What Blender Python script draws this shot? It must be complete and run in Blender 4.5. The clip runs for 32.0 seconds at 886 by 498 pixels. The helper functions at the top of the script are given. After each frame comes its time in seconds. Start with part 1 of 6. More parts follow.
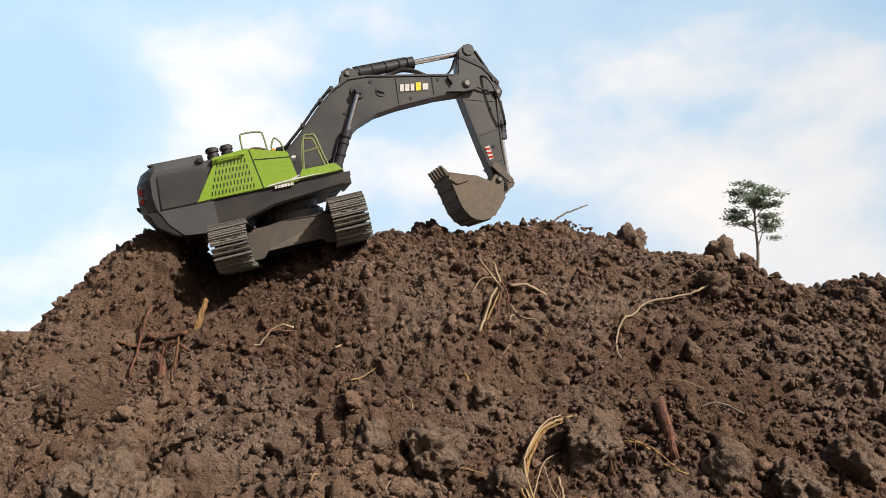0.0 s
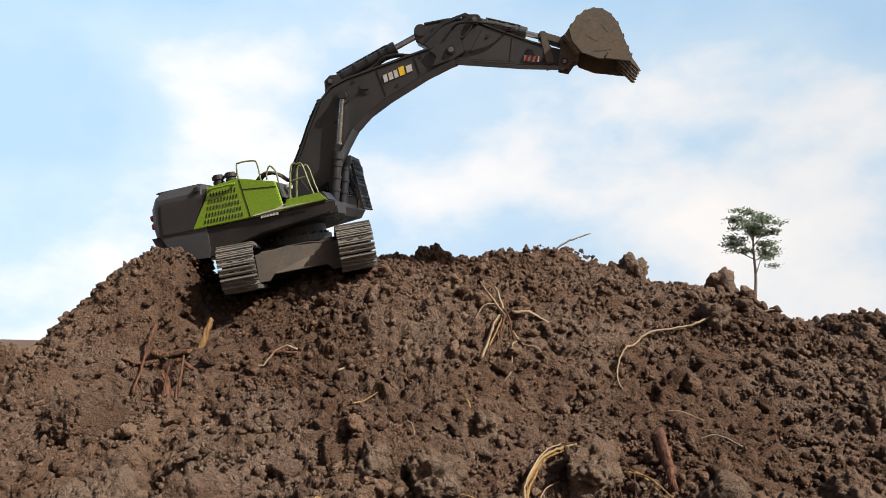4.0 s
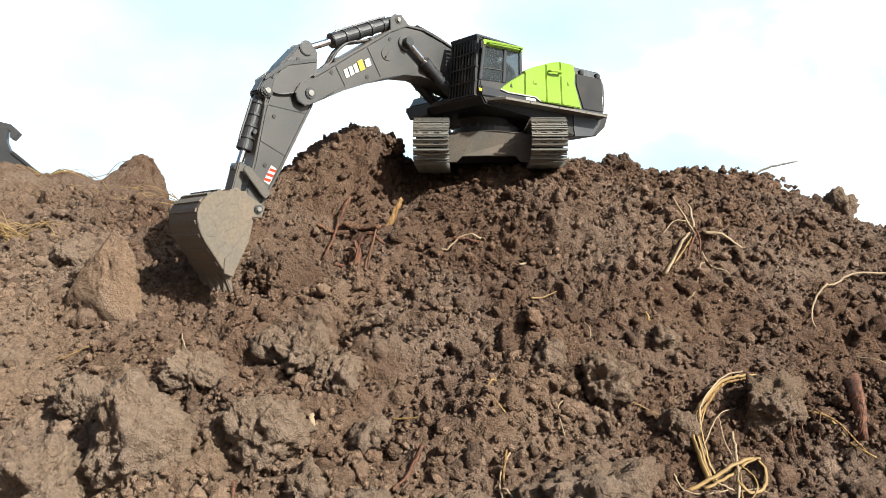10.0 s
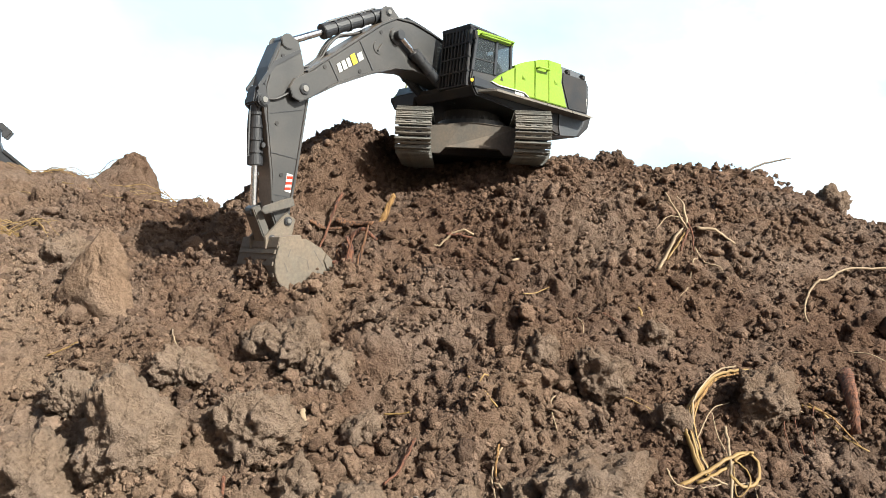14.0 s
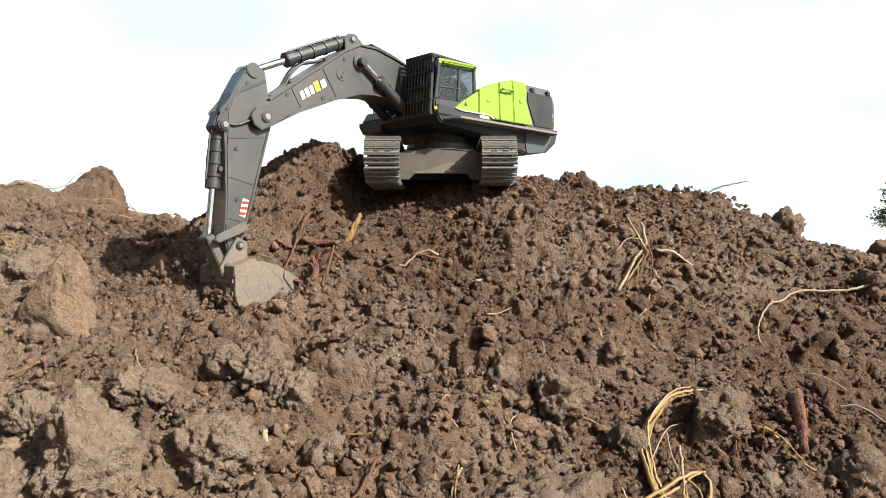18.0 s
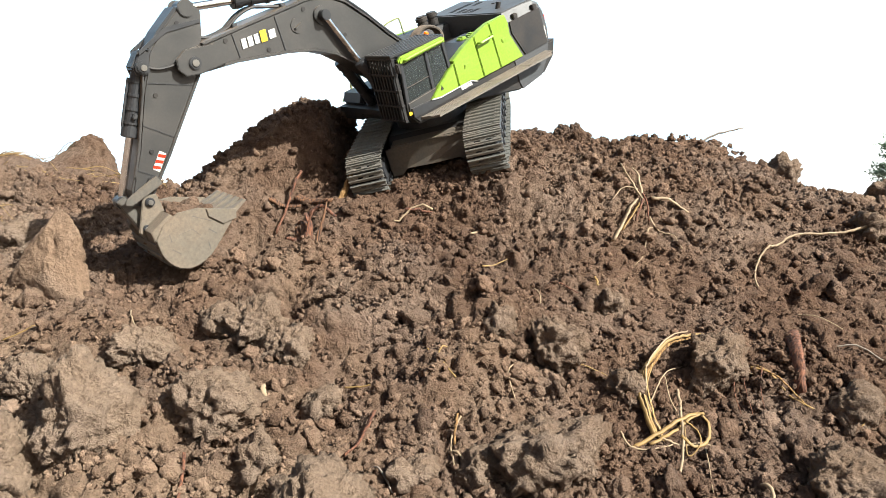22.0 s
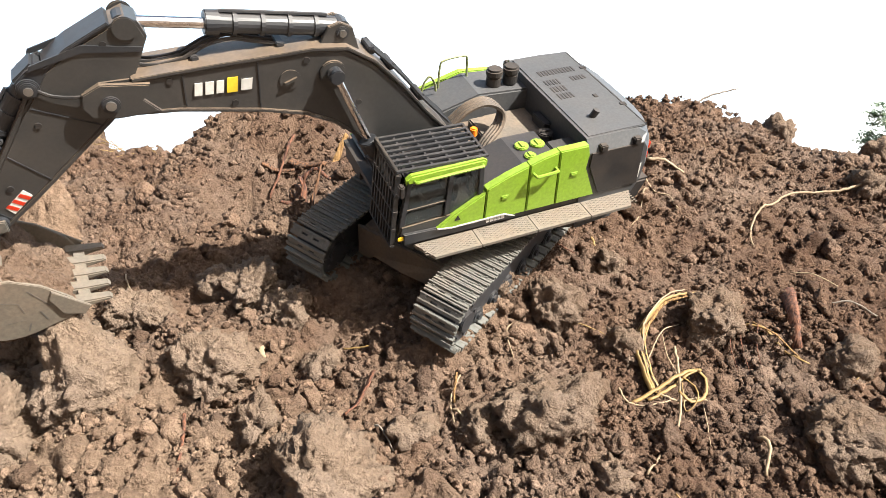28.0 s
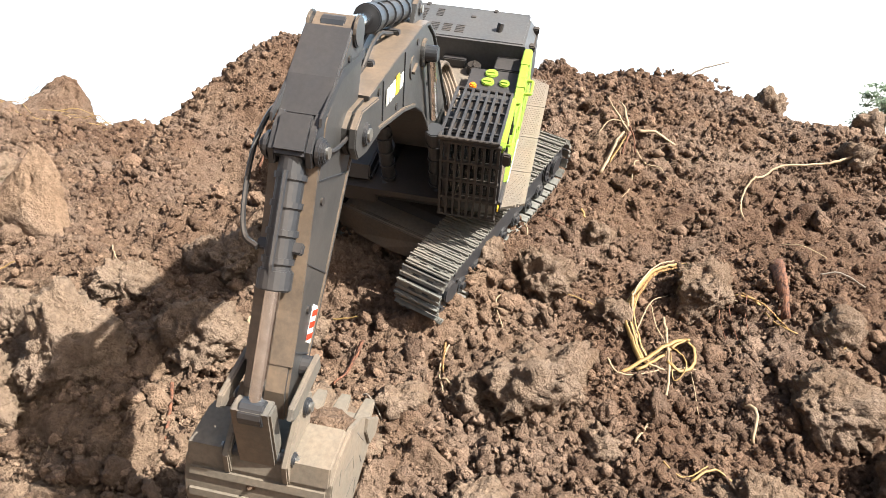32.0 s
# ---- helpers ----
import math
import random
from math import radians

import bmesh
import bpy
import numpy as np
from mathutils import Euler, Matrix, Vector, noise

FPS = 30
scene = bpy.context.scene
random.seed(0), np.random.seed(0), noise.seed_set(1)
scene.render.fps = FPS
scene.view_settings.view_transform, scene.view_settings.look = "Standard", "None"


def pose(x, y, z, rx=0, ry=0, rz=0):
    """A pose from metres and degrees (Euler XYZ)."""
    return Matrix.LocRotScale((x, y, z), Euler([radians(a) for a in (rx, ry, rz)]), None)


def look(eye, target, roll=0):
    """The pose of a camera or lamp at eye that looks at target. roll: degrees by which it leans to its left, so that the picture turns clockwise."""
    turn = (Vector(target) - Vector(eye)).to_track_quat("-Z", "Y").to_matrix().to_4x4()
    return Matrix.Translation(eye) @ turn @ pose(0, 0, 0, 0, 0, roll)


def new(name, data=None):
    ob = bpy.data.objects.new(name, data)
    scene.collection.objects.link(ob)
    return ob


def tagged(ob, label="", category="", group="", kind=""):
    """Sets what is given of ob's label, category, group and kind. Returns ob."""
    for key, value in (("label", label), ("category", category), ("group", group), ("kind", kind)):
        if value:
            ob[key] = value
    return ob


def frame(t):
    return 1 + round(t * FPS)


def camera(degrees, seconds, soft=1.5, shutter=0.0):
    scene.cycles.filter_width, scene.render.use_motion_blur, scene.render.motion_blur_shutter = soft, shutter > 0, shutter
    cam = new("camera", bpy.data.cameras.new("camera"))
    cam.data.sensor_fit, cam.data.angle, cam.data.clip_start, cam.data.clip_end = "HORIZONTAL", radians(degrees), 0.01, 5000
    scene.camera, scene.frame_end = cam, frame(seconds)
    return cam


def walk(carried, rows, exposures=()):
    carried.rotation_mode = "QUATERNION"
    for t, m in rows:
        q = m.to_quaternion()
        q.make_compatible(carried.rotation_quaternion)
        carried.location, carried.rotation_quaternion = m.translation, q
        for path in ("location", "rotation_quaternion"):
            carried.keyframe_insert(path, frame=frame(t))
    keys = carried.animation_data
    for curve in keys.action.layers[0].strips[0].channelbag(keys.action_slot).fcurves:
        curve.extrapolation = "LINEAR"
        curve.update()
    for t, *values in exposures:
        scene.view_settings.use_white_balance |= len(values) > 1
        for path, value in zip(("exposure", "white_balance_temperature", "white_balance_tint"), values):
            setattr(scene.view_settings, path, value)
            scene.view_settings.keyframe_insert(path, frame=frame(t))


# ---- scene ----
# ---- camera ----
cam = camera(61.6, 32.0, 0.7)
PATH = [
    (0, (0.057, 0.025, 0.459), (0.0507, 2.0127, 0.6783), -0.03),
    (0.5, (0.061, 0.022, 0.461), (0.0725, 2.0096, 0.6845), 0.08),
    (1, (0.058, 0.015, 0.472), (0.0780, 1.9972, 0.7336), 0.62),
    (1.5, (0.055, 0.009, 0.475), (0.0721, 1.9888, 0.7613), 1.03),
    (2, (0.052, 0.007, 0.476), (0.0652, 1.9853, 0.7713), 1.25),
    (2.5, (0.050, 0.007, 0.475), (0.0572, 1.9849, 0.7699), 1.41),
    (3, (0.052, 0.009, 0.473), (0.0573, 1.9877, 0.7641), 1.42),
    (3.5, (0.051, 0.014, 0.466), (0.0543, 1.9944, 0.7434), 1.37),
    (5.5, (0.036, 0.012, 0.468), (-0.0333, 1.9943, 0.7238), 1.87),
    (6, (0.023, 0.010, 0.472), (-0.1473, 1.9910, 0.6871), -0.13),
    (6.5, (-0.008, 0.020, 0.458), (-0.2870, 1.9931, 0.6289), -2.20),
    (7, (-0.019, 0.025, 0.443), (-0.3489, 1.9934, 0.5712), -2.85),
    (7.5, (-0.014, 0.026, 0.436), (-0.3983, 1.9869, 0.5301), -2.01),
    (8, (-0.013, 0.026, 0.439), (-0.4247, 1.9831, 0.4843), 3.03),
    (8.5, (-0.002, 0.016, 0.451), (-0.4135, 1.9728, 0.4819), 8.37),
    (9, (-0.000, 0.011, 0.456), (-0.3953, 1.9712, 0.4844), 10.18),
    (9.5, (0.002, 0.014, 0.449), (-0.3801, 1.9771, 0.4609), 10.07),
    (10, (0.003, 0.016, 0.445), (-0.3707, 1.9809, 0.4406), 9.60),
    (10.5, (0.007, 0.014, 0.447), (-0.3613, 1.9799, 0.4481), 9.30),
    (11, (0.010, 0.015, 0.444), (-0.3546, 1.9817, 0.4556), 8.99),
    (11.5, (0.006, 0.018, 0.441), (-0.3603, 1.9839, 0.4519), 8.95),
    (12, (0.010, 0.018, 0.440), (-0.3622, 1.9829, 0.4498), 9.13),
    (12.5, (0.011, 0.017, 0.442), (-0.3574, 1.9826, 0.4507), 9.34),
    (13, (0.009, 0.018, 0.441), (-0.3583, 1.9840, 0.4469), 9.46),
    (13.5, (0.008, 0.018, 0.441), (-0.3560, 1.9845, 0.4433), 9.54),
    (14, (0.007, 0.020, 0.438), (-0.3561, 1.9867, 0.4419), 9.54),
    (14.5, (0.008, 0.018, 0.440), (-0.3485, 1.9862, 0.4549), 9.64),
    (15, (0.008, 0.013, 0.446), (-0.3251, 1.9847, 0.4844), 9.85),
    (15.5, (0.008, 0.010, 0.452), (-0.3055, 1.9846, 0.5037), 10.22),
    (17.5, (0.014, 0.008, 0.452), (-0.2839, 1.9856, 0.4997), 9.99),
    (18, (0.017, 0.008, 0.452), (-0.2805, 1.9857, 0.4940), 9.94),
    (18.5, (0.015, 0.008, 0.450), (-0.2814, 1.9859, 0.4904), 9.98),
    (19, (0.016, 0.009, 0.449), (-0.2803, 1.9868, 0.4838), 9.96),
    (19.5, (0.018, 0.010, 0.448), (-0.2770, 1.9877, 0.4748), 9.83),
    (20, (0.021, 0.012, 0.445), (-0.2727, 1.9898, 0.4646), 9.64),
    (20.5, (0.025, 0.013, 0.443), (-0.2676, 1.9910, 0.4481), 9.40),
    (21, (0.024, 0.013, 0.441), (-0.2649, 1.9921, 0.4295), 9.13),
    (21.5, (0.024, 0.013, 0.439), (-0.2629, 1.9925, 0.4124), 8.70),
    (22, (0.024, 0.015, 0.436), (-0.2575, 1.9948, 0.3937), 8.24),
    (22.5, (0.026, 0.016, 0.437), (-0.2576, 1.9950, 0.3753), 8.01),
    (23, (0.028, 0.015, 0.437), (-0.2569, 1.9936, 0.3707), 7.87),
    (23.5, (0.024, 0.015, 0.435), (-0.2552, 1.9946, 0.3775), 7.81),
    (24, (0.025, 0.012, 0.437), (-0.2587, 1.9916, 0.4344), 7.49),
    (24.5, (0.027, 0.010, 0.439), (-0.2558, 1.9891, 0.4812), 7.05),
    (25, (0.021, 0.017, 0.428), (-0.2578, 1.9973, 0.4351), 7.17),
    (25.5, (0.019, 0.020, 0.420), (-0.2499, 2.0014, 0.3591), 7.47),
    (26, (0.021, 0.021, 0.417), (-0.2389, 2.0020, 0.3200), 7.65),
    (26.5, (0.023, 0.019, 0.419), (-0.2304, 2.0004, 0.3105), 7.70),
    (28.5, (0.017, 0.017, 0.423), (-0.2238, 1.9994, 0.3099), 7.73),
    (29, (0.019, 0.017, 0.421), (-0.2211, 1.9991, 0.3024), 7.84),
    (29.5, (0.020, 0.018, 0.421), (-0.2185, 1.9994, 0.2917), 7.73),
    (30, (0.022, 0.021, 0.418), (-0.2153, 2.0015, 0.2755), 7.74),
    (30.5, (0.023, 0.021, 0.418), (-0.2082, 2.0017, 0.2702), 7.92),
    (31, (0.022, 0.022, 0.415), (-0.2054, 2.0033, 0.2664), 7.99),
    (31.5, (0.023, 0.021, 0.414), (-0.2015, 2.0028, 0.2589), 7.89),
    (32, (0.023, 0.020, 0.413), (-0.1957, 2.0017, 0.2538), 7.75),
]
EXPOSURES = [(0, 0.08, 6600, 12), (5.5, 0.08, 6600, 12), (7, 0.38, 6500, 9), (8, 0.36, 6400, 5), (9, 0.63, 6300, 5), (19, 0.90, 6300, 5), (23.5, 1.15, 6250, 5), (26, 1.29, 6250, 7), (29, 1.38, 6400, 8), (32, 1.49, 6400, 8)]
walk(cam, [(t, look(eye, target, roll)) for t, eye, target, roll in PATH], EXPOSURES)

# ---- world, sun ----
SUN = Vector((0.612, -0.405, 0.680)).normalized()
world = bpy.data.worlds.new("sky")
scene.world = world
world.use_nodes = True
wn, wl = world.node_tree.nodes, world.node_tree.links
sky = wn.new("ShaderNodeTexSky")
sky.sky_type, sky.sun_disc = "NISHITA", False
sky.sun_elevation = math.asin(SUN.z)
sky.sun_rotation = math.atan2(SUN.x, SUN.y)
sky.air_density, sky.dust_density, sky.ozone_density = 0.9, 6.0, 0.6
wl.new(sky.outputs["Color"], wn["Background"].inputs["Color"])
wn["Background"].inputs["Strength"].default_value = 0.062
sun = new("sun", bpy.data.lights.new("sun", "SUN"))
sun.data.energy, sun.data.angle, sun.data.color = 6.3, radians(0.7), (1.0, 0.94, 0.85)
sun.matrix_world = look(SUN * 30, (0, 0, 0))


# ---- materials ----
def nodes_of(name, rough=0.6, metal=0.0):
    m = bpy.data.materials.new(name)
    m.use_nodes = True
    n, l = m.node_tree.nodes, m.node_tree.links
    b = n["Principled BSDF"]
    b.inputs["Roughness"].default_value, b.inputs["Metallic"].default_value = rough, metal
    return m, n, l, b


def ramp(n, stops):
    r = n.new("ShaderNodeValToRGB")
    e = r.color_ramp.elements
    while len(e) < len(stops):
        e.new(0.5)
    for k, (at, c) in zip(e, stops):
        k.position, k.color = at, (*c, 1)
    return r


def tex(n, l, scale, detail=6, rough=0.6, coord="Object"):
    c, t = n.new("ShaderNodeTexCoord"), n.new("ShaderNodeTexNoise")
    t.inputs["Scale"].default_value, t.inputs["Detail"].default_value, t.inputs["Roughness"].default_value = scale, detail, rough
    l.new(c.outputs[coord], t.inputs["Vector"])
    return t


def bumped(n, l, b, source, strength, distance):
    k = n.new("ShaderNodeBump")
    k.inputs["Strength"].default_value, k.inputs["Distance"].default_value = strength, distance
    l.new(source, k.inputs["Height"])
    l.new(k.outputs["Normal"], b.inputs["Normal"])
    return k


def mixed(n, l, a, b, fac, mode="MIX"):
    x = n.new("ShaderNodeMix")
    x.data_type, x.blend_type = "RGBA", mode
    for sock, v in ((x.inputs["Factor"], fac), (x.inputs["A"], a), (x.inputs["B"], b)):
        if hasattr(v, "links"):
            l.new(v, sock)
        elif isinstance(v, float):
            sock.default_value = v
        else:
            sock.default_value = (*v, 1)
    return x.outputs["Result"]


def soil_material(name, wet, moist, dry, island=False, relief=0.0064):
    """Earth: darker and redder where moist, paler where it has dried; crumbly in relief."""
    m, n, l, b = nodes_of(name, 0.95)
    b.inputs["Specular IOR Level"].default_value = 0.12
    big, mid, fine = tex(n, l, 4.5, 4), tex(n, l, 26.0, 5, 0.6), tex(n, l, 210.0, 7, 0.7)
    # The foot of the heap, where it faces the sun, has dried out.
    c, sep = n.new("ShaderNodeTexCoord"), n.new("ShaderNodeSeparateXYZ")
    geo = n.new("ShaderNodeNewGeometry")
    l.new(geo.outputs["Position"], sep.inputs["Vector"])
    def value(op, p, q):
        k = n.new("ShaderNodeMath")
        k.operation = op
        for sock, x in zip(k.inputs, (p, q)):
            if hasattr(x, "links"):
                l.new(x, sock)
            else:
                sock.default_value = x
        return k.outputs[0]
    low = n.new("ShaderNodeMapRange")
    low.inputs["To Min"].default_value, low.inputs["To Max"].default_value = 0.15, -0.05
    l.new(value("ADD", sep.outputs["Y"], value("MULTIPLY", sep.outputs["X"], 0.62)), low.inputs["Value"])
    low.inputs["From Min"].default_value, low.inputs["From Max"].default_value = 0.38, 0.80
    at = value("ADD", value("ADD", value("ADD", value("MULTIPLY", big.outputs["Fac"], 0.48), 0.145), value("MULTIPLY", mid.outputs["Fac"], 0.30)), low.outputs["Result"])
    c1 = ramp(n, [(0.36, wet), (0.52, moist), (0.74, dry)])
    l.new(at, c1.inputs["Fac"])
    grey = tex(n, l, 7.0, 4)
    gr = ramp(n, [(0.46, (0, 0, 0)), (0.62, (0.50, 0.50, 0.50))])
    l.new(grey.outputs["Fac"], gr.inputs["Fac"])
    tint = mixed(n, l, c1.outputs["Color"], (0.166, 0.124, 0.098), gr.outputs["Color"])
    c2 = ramp(n, [(0.30, (0.70, 0.68, 0.66)), (0.5, (1.0, 1.0, 1.0)), (0.70, (1.30, 1.30, 1.30))])
    l.new(fine.outputs["Fac"], c2.inputs["Fac"])
    col = mixed(n, l, tint, c2.outputs["Color"], 1.0, "MULTIPLY")
    if island:
        c3 = ramp(n, [(0.0, (0.62, 0.59, 0.58)), (0.5, (1, 0.98, 0.96)), (1.0, (1.42, 1.40, 1.38))])
        l.new(geo.outputs["Random Per Island"], c3.inputs["Fac"])
        col = mixed(n, l, col, c3.outputs["Color"], 1.0, "MULTIPLY")
    l.new(col, b.inputs["Base Color"])
    grit = tex(n, l, 560.0, 3, 0.6)
    height = value("ADD", value("MULTIPLY", fine.outputs["Fac"], 0.9), value("MULTIPLY", grit.outputs["Fac"], 0.25))
    warp = mixed(n, l, c.outputs["Object"], fine.outputs["Color"], 0.005)
    for size, amount in ((230.0, -0.45), (470.0, -0.42), (900.0, -0.22)):
        v = n.new("ShaderNodeTexVoronoi")
        v.inputs["Scale"].default_value = size
        l.new(warp, v.inputs["Vector"])
        height = value("ADD", height, value("MULTIPLY", v.outputs["Distance"], amount))
    bumped(n, l, b, height, 0.8, relief)
    return m


def paint(name, colour, rough=0.45, dust=0.35, metal=0.0, dust_colour=(0.24, 0.165, 0.105), settled=0.5, gloss=0.5):
    """Moulded plastic or paint with a film of dry soil."""
    m, n, l, b = nodes_of(name, rough, metal)
    b.inputs["Specular IOR Level"].default_value = gloss
    patch, fine = tex(n, l, 22.0, 6, 0.65), tex(n, l, 320.0, 4, 0.6)
    r = ramp(n, [(0.42, (0, 0, 0)), (0.75, (dust, dust, dust))])
    l.new(patch.outputs["Fac"], r.inputs["Fac"])
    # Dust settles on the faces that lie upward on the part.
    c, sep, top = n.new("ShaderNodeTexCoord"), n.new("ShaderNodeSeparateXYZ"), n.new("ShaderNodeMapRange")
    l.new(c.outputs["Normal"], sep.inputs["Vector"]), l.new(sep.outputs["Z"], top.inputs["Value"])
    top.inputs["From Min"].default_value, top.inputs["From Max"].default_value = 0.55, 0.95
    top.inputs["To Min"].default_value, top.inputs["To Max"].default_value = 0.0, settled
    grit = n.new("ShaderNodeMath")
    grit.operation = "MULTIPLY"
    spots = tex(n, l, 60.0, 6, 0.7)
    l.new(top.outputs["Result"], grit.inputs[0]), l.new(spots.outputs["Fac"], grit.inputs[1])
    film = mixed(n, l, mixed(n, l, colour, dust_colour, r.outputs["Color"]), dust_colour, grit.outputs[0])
    r2 = ramp(n, [(0.3, (0.82, 0.82, 0.82)), (0.7, (1.12, 1.12, 1.12))])
    l.new(fine.outputs["Fac"], r2.inputs["Fac"])
    l.new(mixed(n, l, film, r2.outputs["Color"], 1.0, "MULTIPLY"), b.inputs["Base Color"])
    rr = n.new("ShaderNodeMapRange")
    rr.inputs["To Min"].default_value, rr.inputs["To Max"].default_value = rough - 0.08, min(1.0, rough + 0.35)
    l.new(patch.outputs["Fac"], rr.inputs["Value"])
    l.new(rr.outputs["Result"], b.inputs["Roughness"])
    bumped(n, l, b, fine.outputs["Fac"], 0.12, 0.0006)
    return m


def plain(name, colour, rough=0.5, metal=0.0, glow=0.0):
    m, n, l, b = nodes_of(name, rough, metal)
    t = tex(n, l, 90.0, 5)
    r = ramp(n, [(0.3, tuple(v * 0.75 for v in colour)), (0.7, tuple(min(1, v * 1.15) for v in colour))])
    l.new(t.outputs["Fac"], r.inputs["Fac"])
    l.new(r.outputs["Color"], b.inputs["Base Color"])
    bumped(n, l, b, t.outputs["Fac"], 0.25, 0.001)
    return m


def fibrous(name, dark, light, rough=0.85):
    """Rotten or splintered wood, with its fibres running along the piece."""
    m, n, l, b = nodes_of(name, rough)
    c, k, t = n.new("ShaderNodeTexCoord"), n.new("ShaderNodeMapping"), n.new("ShaderNodeTexNoise")
    k.inputs["Scale"].default_value = (420, 420, 36)
    t.inputs["Scale"].default_value, t.inputs["Detail"].default_value = 1.0, 5
    l.new(c.outputs["Object"], k.inputs["Vector"]), l.new(k.outputs["Vector"], t.inputs["Vector"])
    r = ramp(n, [(0.34, dark), (0.64, light)])
    l.new(t.outputs["Fac"], r.inputs["Fac"])
    l.new(r.outputs["Color"], b.inputs["Base Color"])
    bumped(n, l, b, t.outputs["Fac"], 0.9, 0.003)
    return m


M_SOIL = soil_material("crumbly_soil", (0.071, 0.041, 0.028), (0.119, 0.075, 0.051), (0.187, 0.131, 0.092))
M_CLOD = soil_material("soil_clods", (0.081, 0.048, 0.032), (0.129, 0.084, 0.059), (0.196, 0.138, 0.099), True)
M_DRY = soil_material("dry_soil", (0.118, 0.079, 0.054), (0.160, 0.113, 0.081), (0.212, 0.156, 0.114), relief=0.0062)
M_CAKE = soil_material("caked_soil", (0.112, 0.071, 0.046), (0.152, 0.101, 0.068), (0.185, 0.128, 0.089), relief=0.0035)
M_STUMP = fibrous("splintered_wood", (0.022, 0.012, 0.009), (0.165, 0.078, 0.036))
M_STUB = fibrous("yellow_wood", (0.100, 0.050, 0.016), (0.270, 0.155, 0.055))
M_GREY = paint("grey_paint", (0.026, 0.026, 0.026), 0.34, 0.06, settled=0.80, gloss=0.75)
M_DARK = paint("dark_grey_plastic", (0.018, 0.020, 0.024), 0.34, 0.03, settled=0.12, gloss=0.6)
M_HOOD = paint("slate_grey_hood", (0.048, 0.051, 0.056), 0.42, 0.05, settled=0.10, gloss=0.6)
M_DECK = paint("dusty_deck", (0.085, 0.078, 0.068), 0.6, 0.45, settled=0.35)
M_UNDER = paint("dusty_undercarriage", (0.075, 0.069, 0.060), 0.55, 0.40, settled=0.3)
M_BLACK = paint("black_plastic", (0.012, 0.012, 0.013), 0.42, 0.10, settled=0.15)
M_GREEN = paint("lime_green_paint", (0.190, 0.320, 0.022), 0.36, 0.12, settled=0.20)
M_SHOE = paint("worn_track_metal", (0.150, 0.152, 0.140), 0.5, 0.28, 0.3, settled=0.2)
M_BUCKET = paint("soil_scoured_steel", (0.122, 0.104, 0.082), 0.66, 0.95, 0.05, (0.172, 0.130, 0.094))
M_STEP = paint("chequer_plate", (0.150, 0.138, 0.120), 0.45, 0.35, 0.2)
M_CHROME = plain("chrome_rod", (0.75, 0.75, 0.76), 0.16, 1.0)
M_STEEL = plain("pin_steel", (0.30, 0.29, 0.27), 0.35, 0.8)
M_WHITE = plain("white_print", (0.55, 0.54, 0.51), 0.5)
M_YELLOW = plain("yellow_print", (0.72, 0.50, 0.03), 0.5)
M_RED = plain("red_lens", (0.45, 0.035, 0.015), 0.25)
M_ORANGE = plain("orange_lens", (0.80, 0.20, 0.015), 0.25)
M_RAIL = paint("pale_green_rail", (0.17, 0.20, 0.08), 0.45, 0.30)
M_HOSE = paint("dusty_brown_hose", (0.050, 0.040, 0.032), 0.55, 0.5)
M_STRAW = plain("dry_straw", (0.235, 0.148, 0.050), 0.6)
M_ROOT = plain("pale_root", (0.27, 0.20, 0.125), 0.75)
M_WOOD = fibrous("rotten_wood", (0.040, 0.017, 0.011), (0.165, 0.066, 0.034))
# The leaf green is paled to put distance haze into the colour.
M_LEAF, _n, _l, _b = nodes_of("haze_paled_leaves", 0.6)
_thin, _both, _tone = _n.new("ShaderNodeBsdfTranslucent"), _n.new("ShaderNodeMixShader"), ramp(_n, [(0.3, (0.16, 0.21, 0.14)), (0.7, (0.28, 0.34, 0.25))])
_l.new(tex(_n, _l, 3.0).outputs["Fac"], _tone.inputs["Fac"])
_l.new(_tone.outputs["Color"], _b.inputs["Base Color"]), _l.new(_tone.outputs["Color"], _thin.inputs["Color"])
_l.new(_b.outputs["BSDF"], _both.inputs[1]), _l.new(_thin.outputs["BSDF"], _both.inputs[2])
_l.new(_both.outputs["Shader"], _n["Material Output"].inputs["Surface"])
M_BARK = plain("tree_bark", (0.20, 0.17, 0.14), 0.85)
M_GLASS, _n, _l, _b = nodes_of("cab_glass", 0.05)
_b.inputs["Base Color"].default_value = (0.16, 0.19, 0.20, 1)
_b.inputs["Transmission Weight"].default_value = 0.85
_b.inputs["IOR"].default_value = 1.45



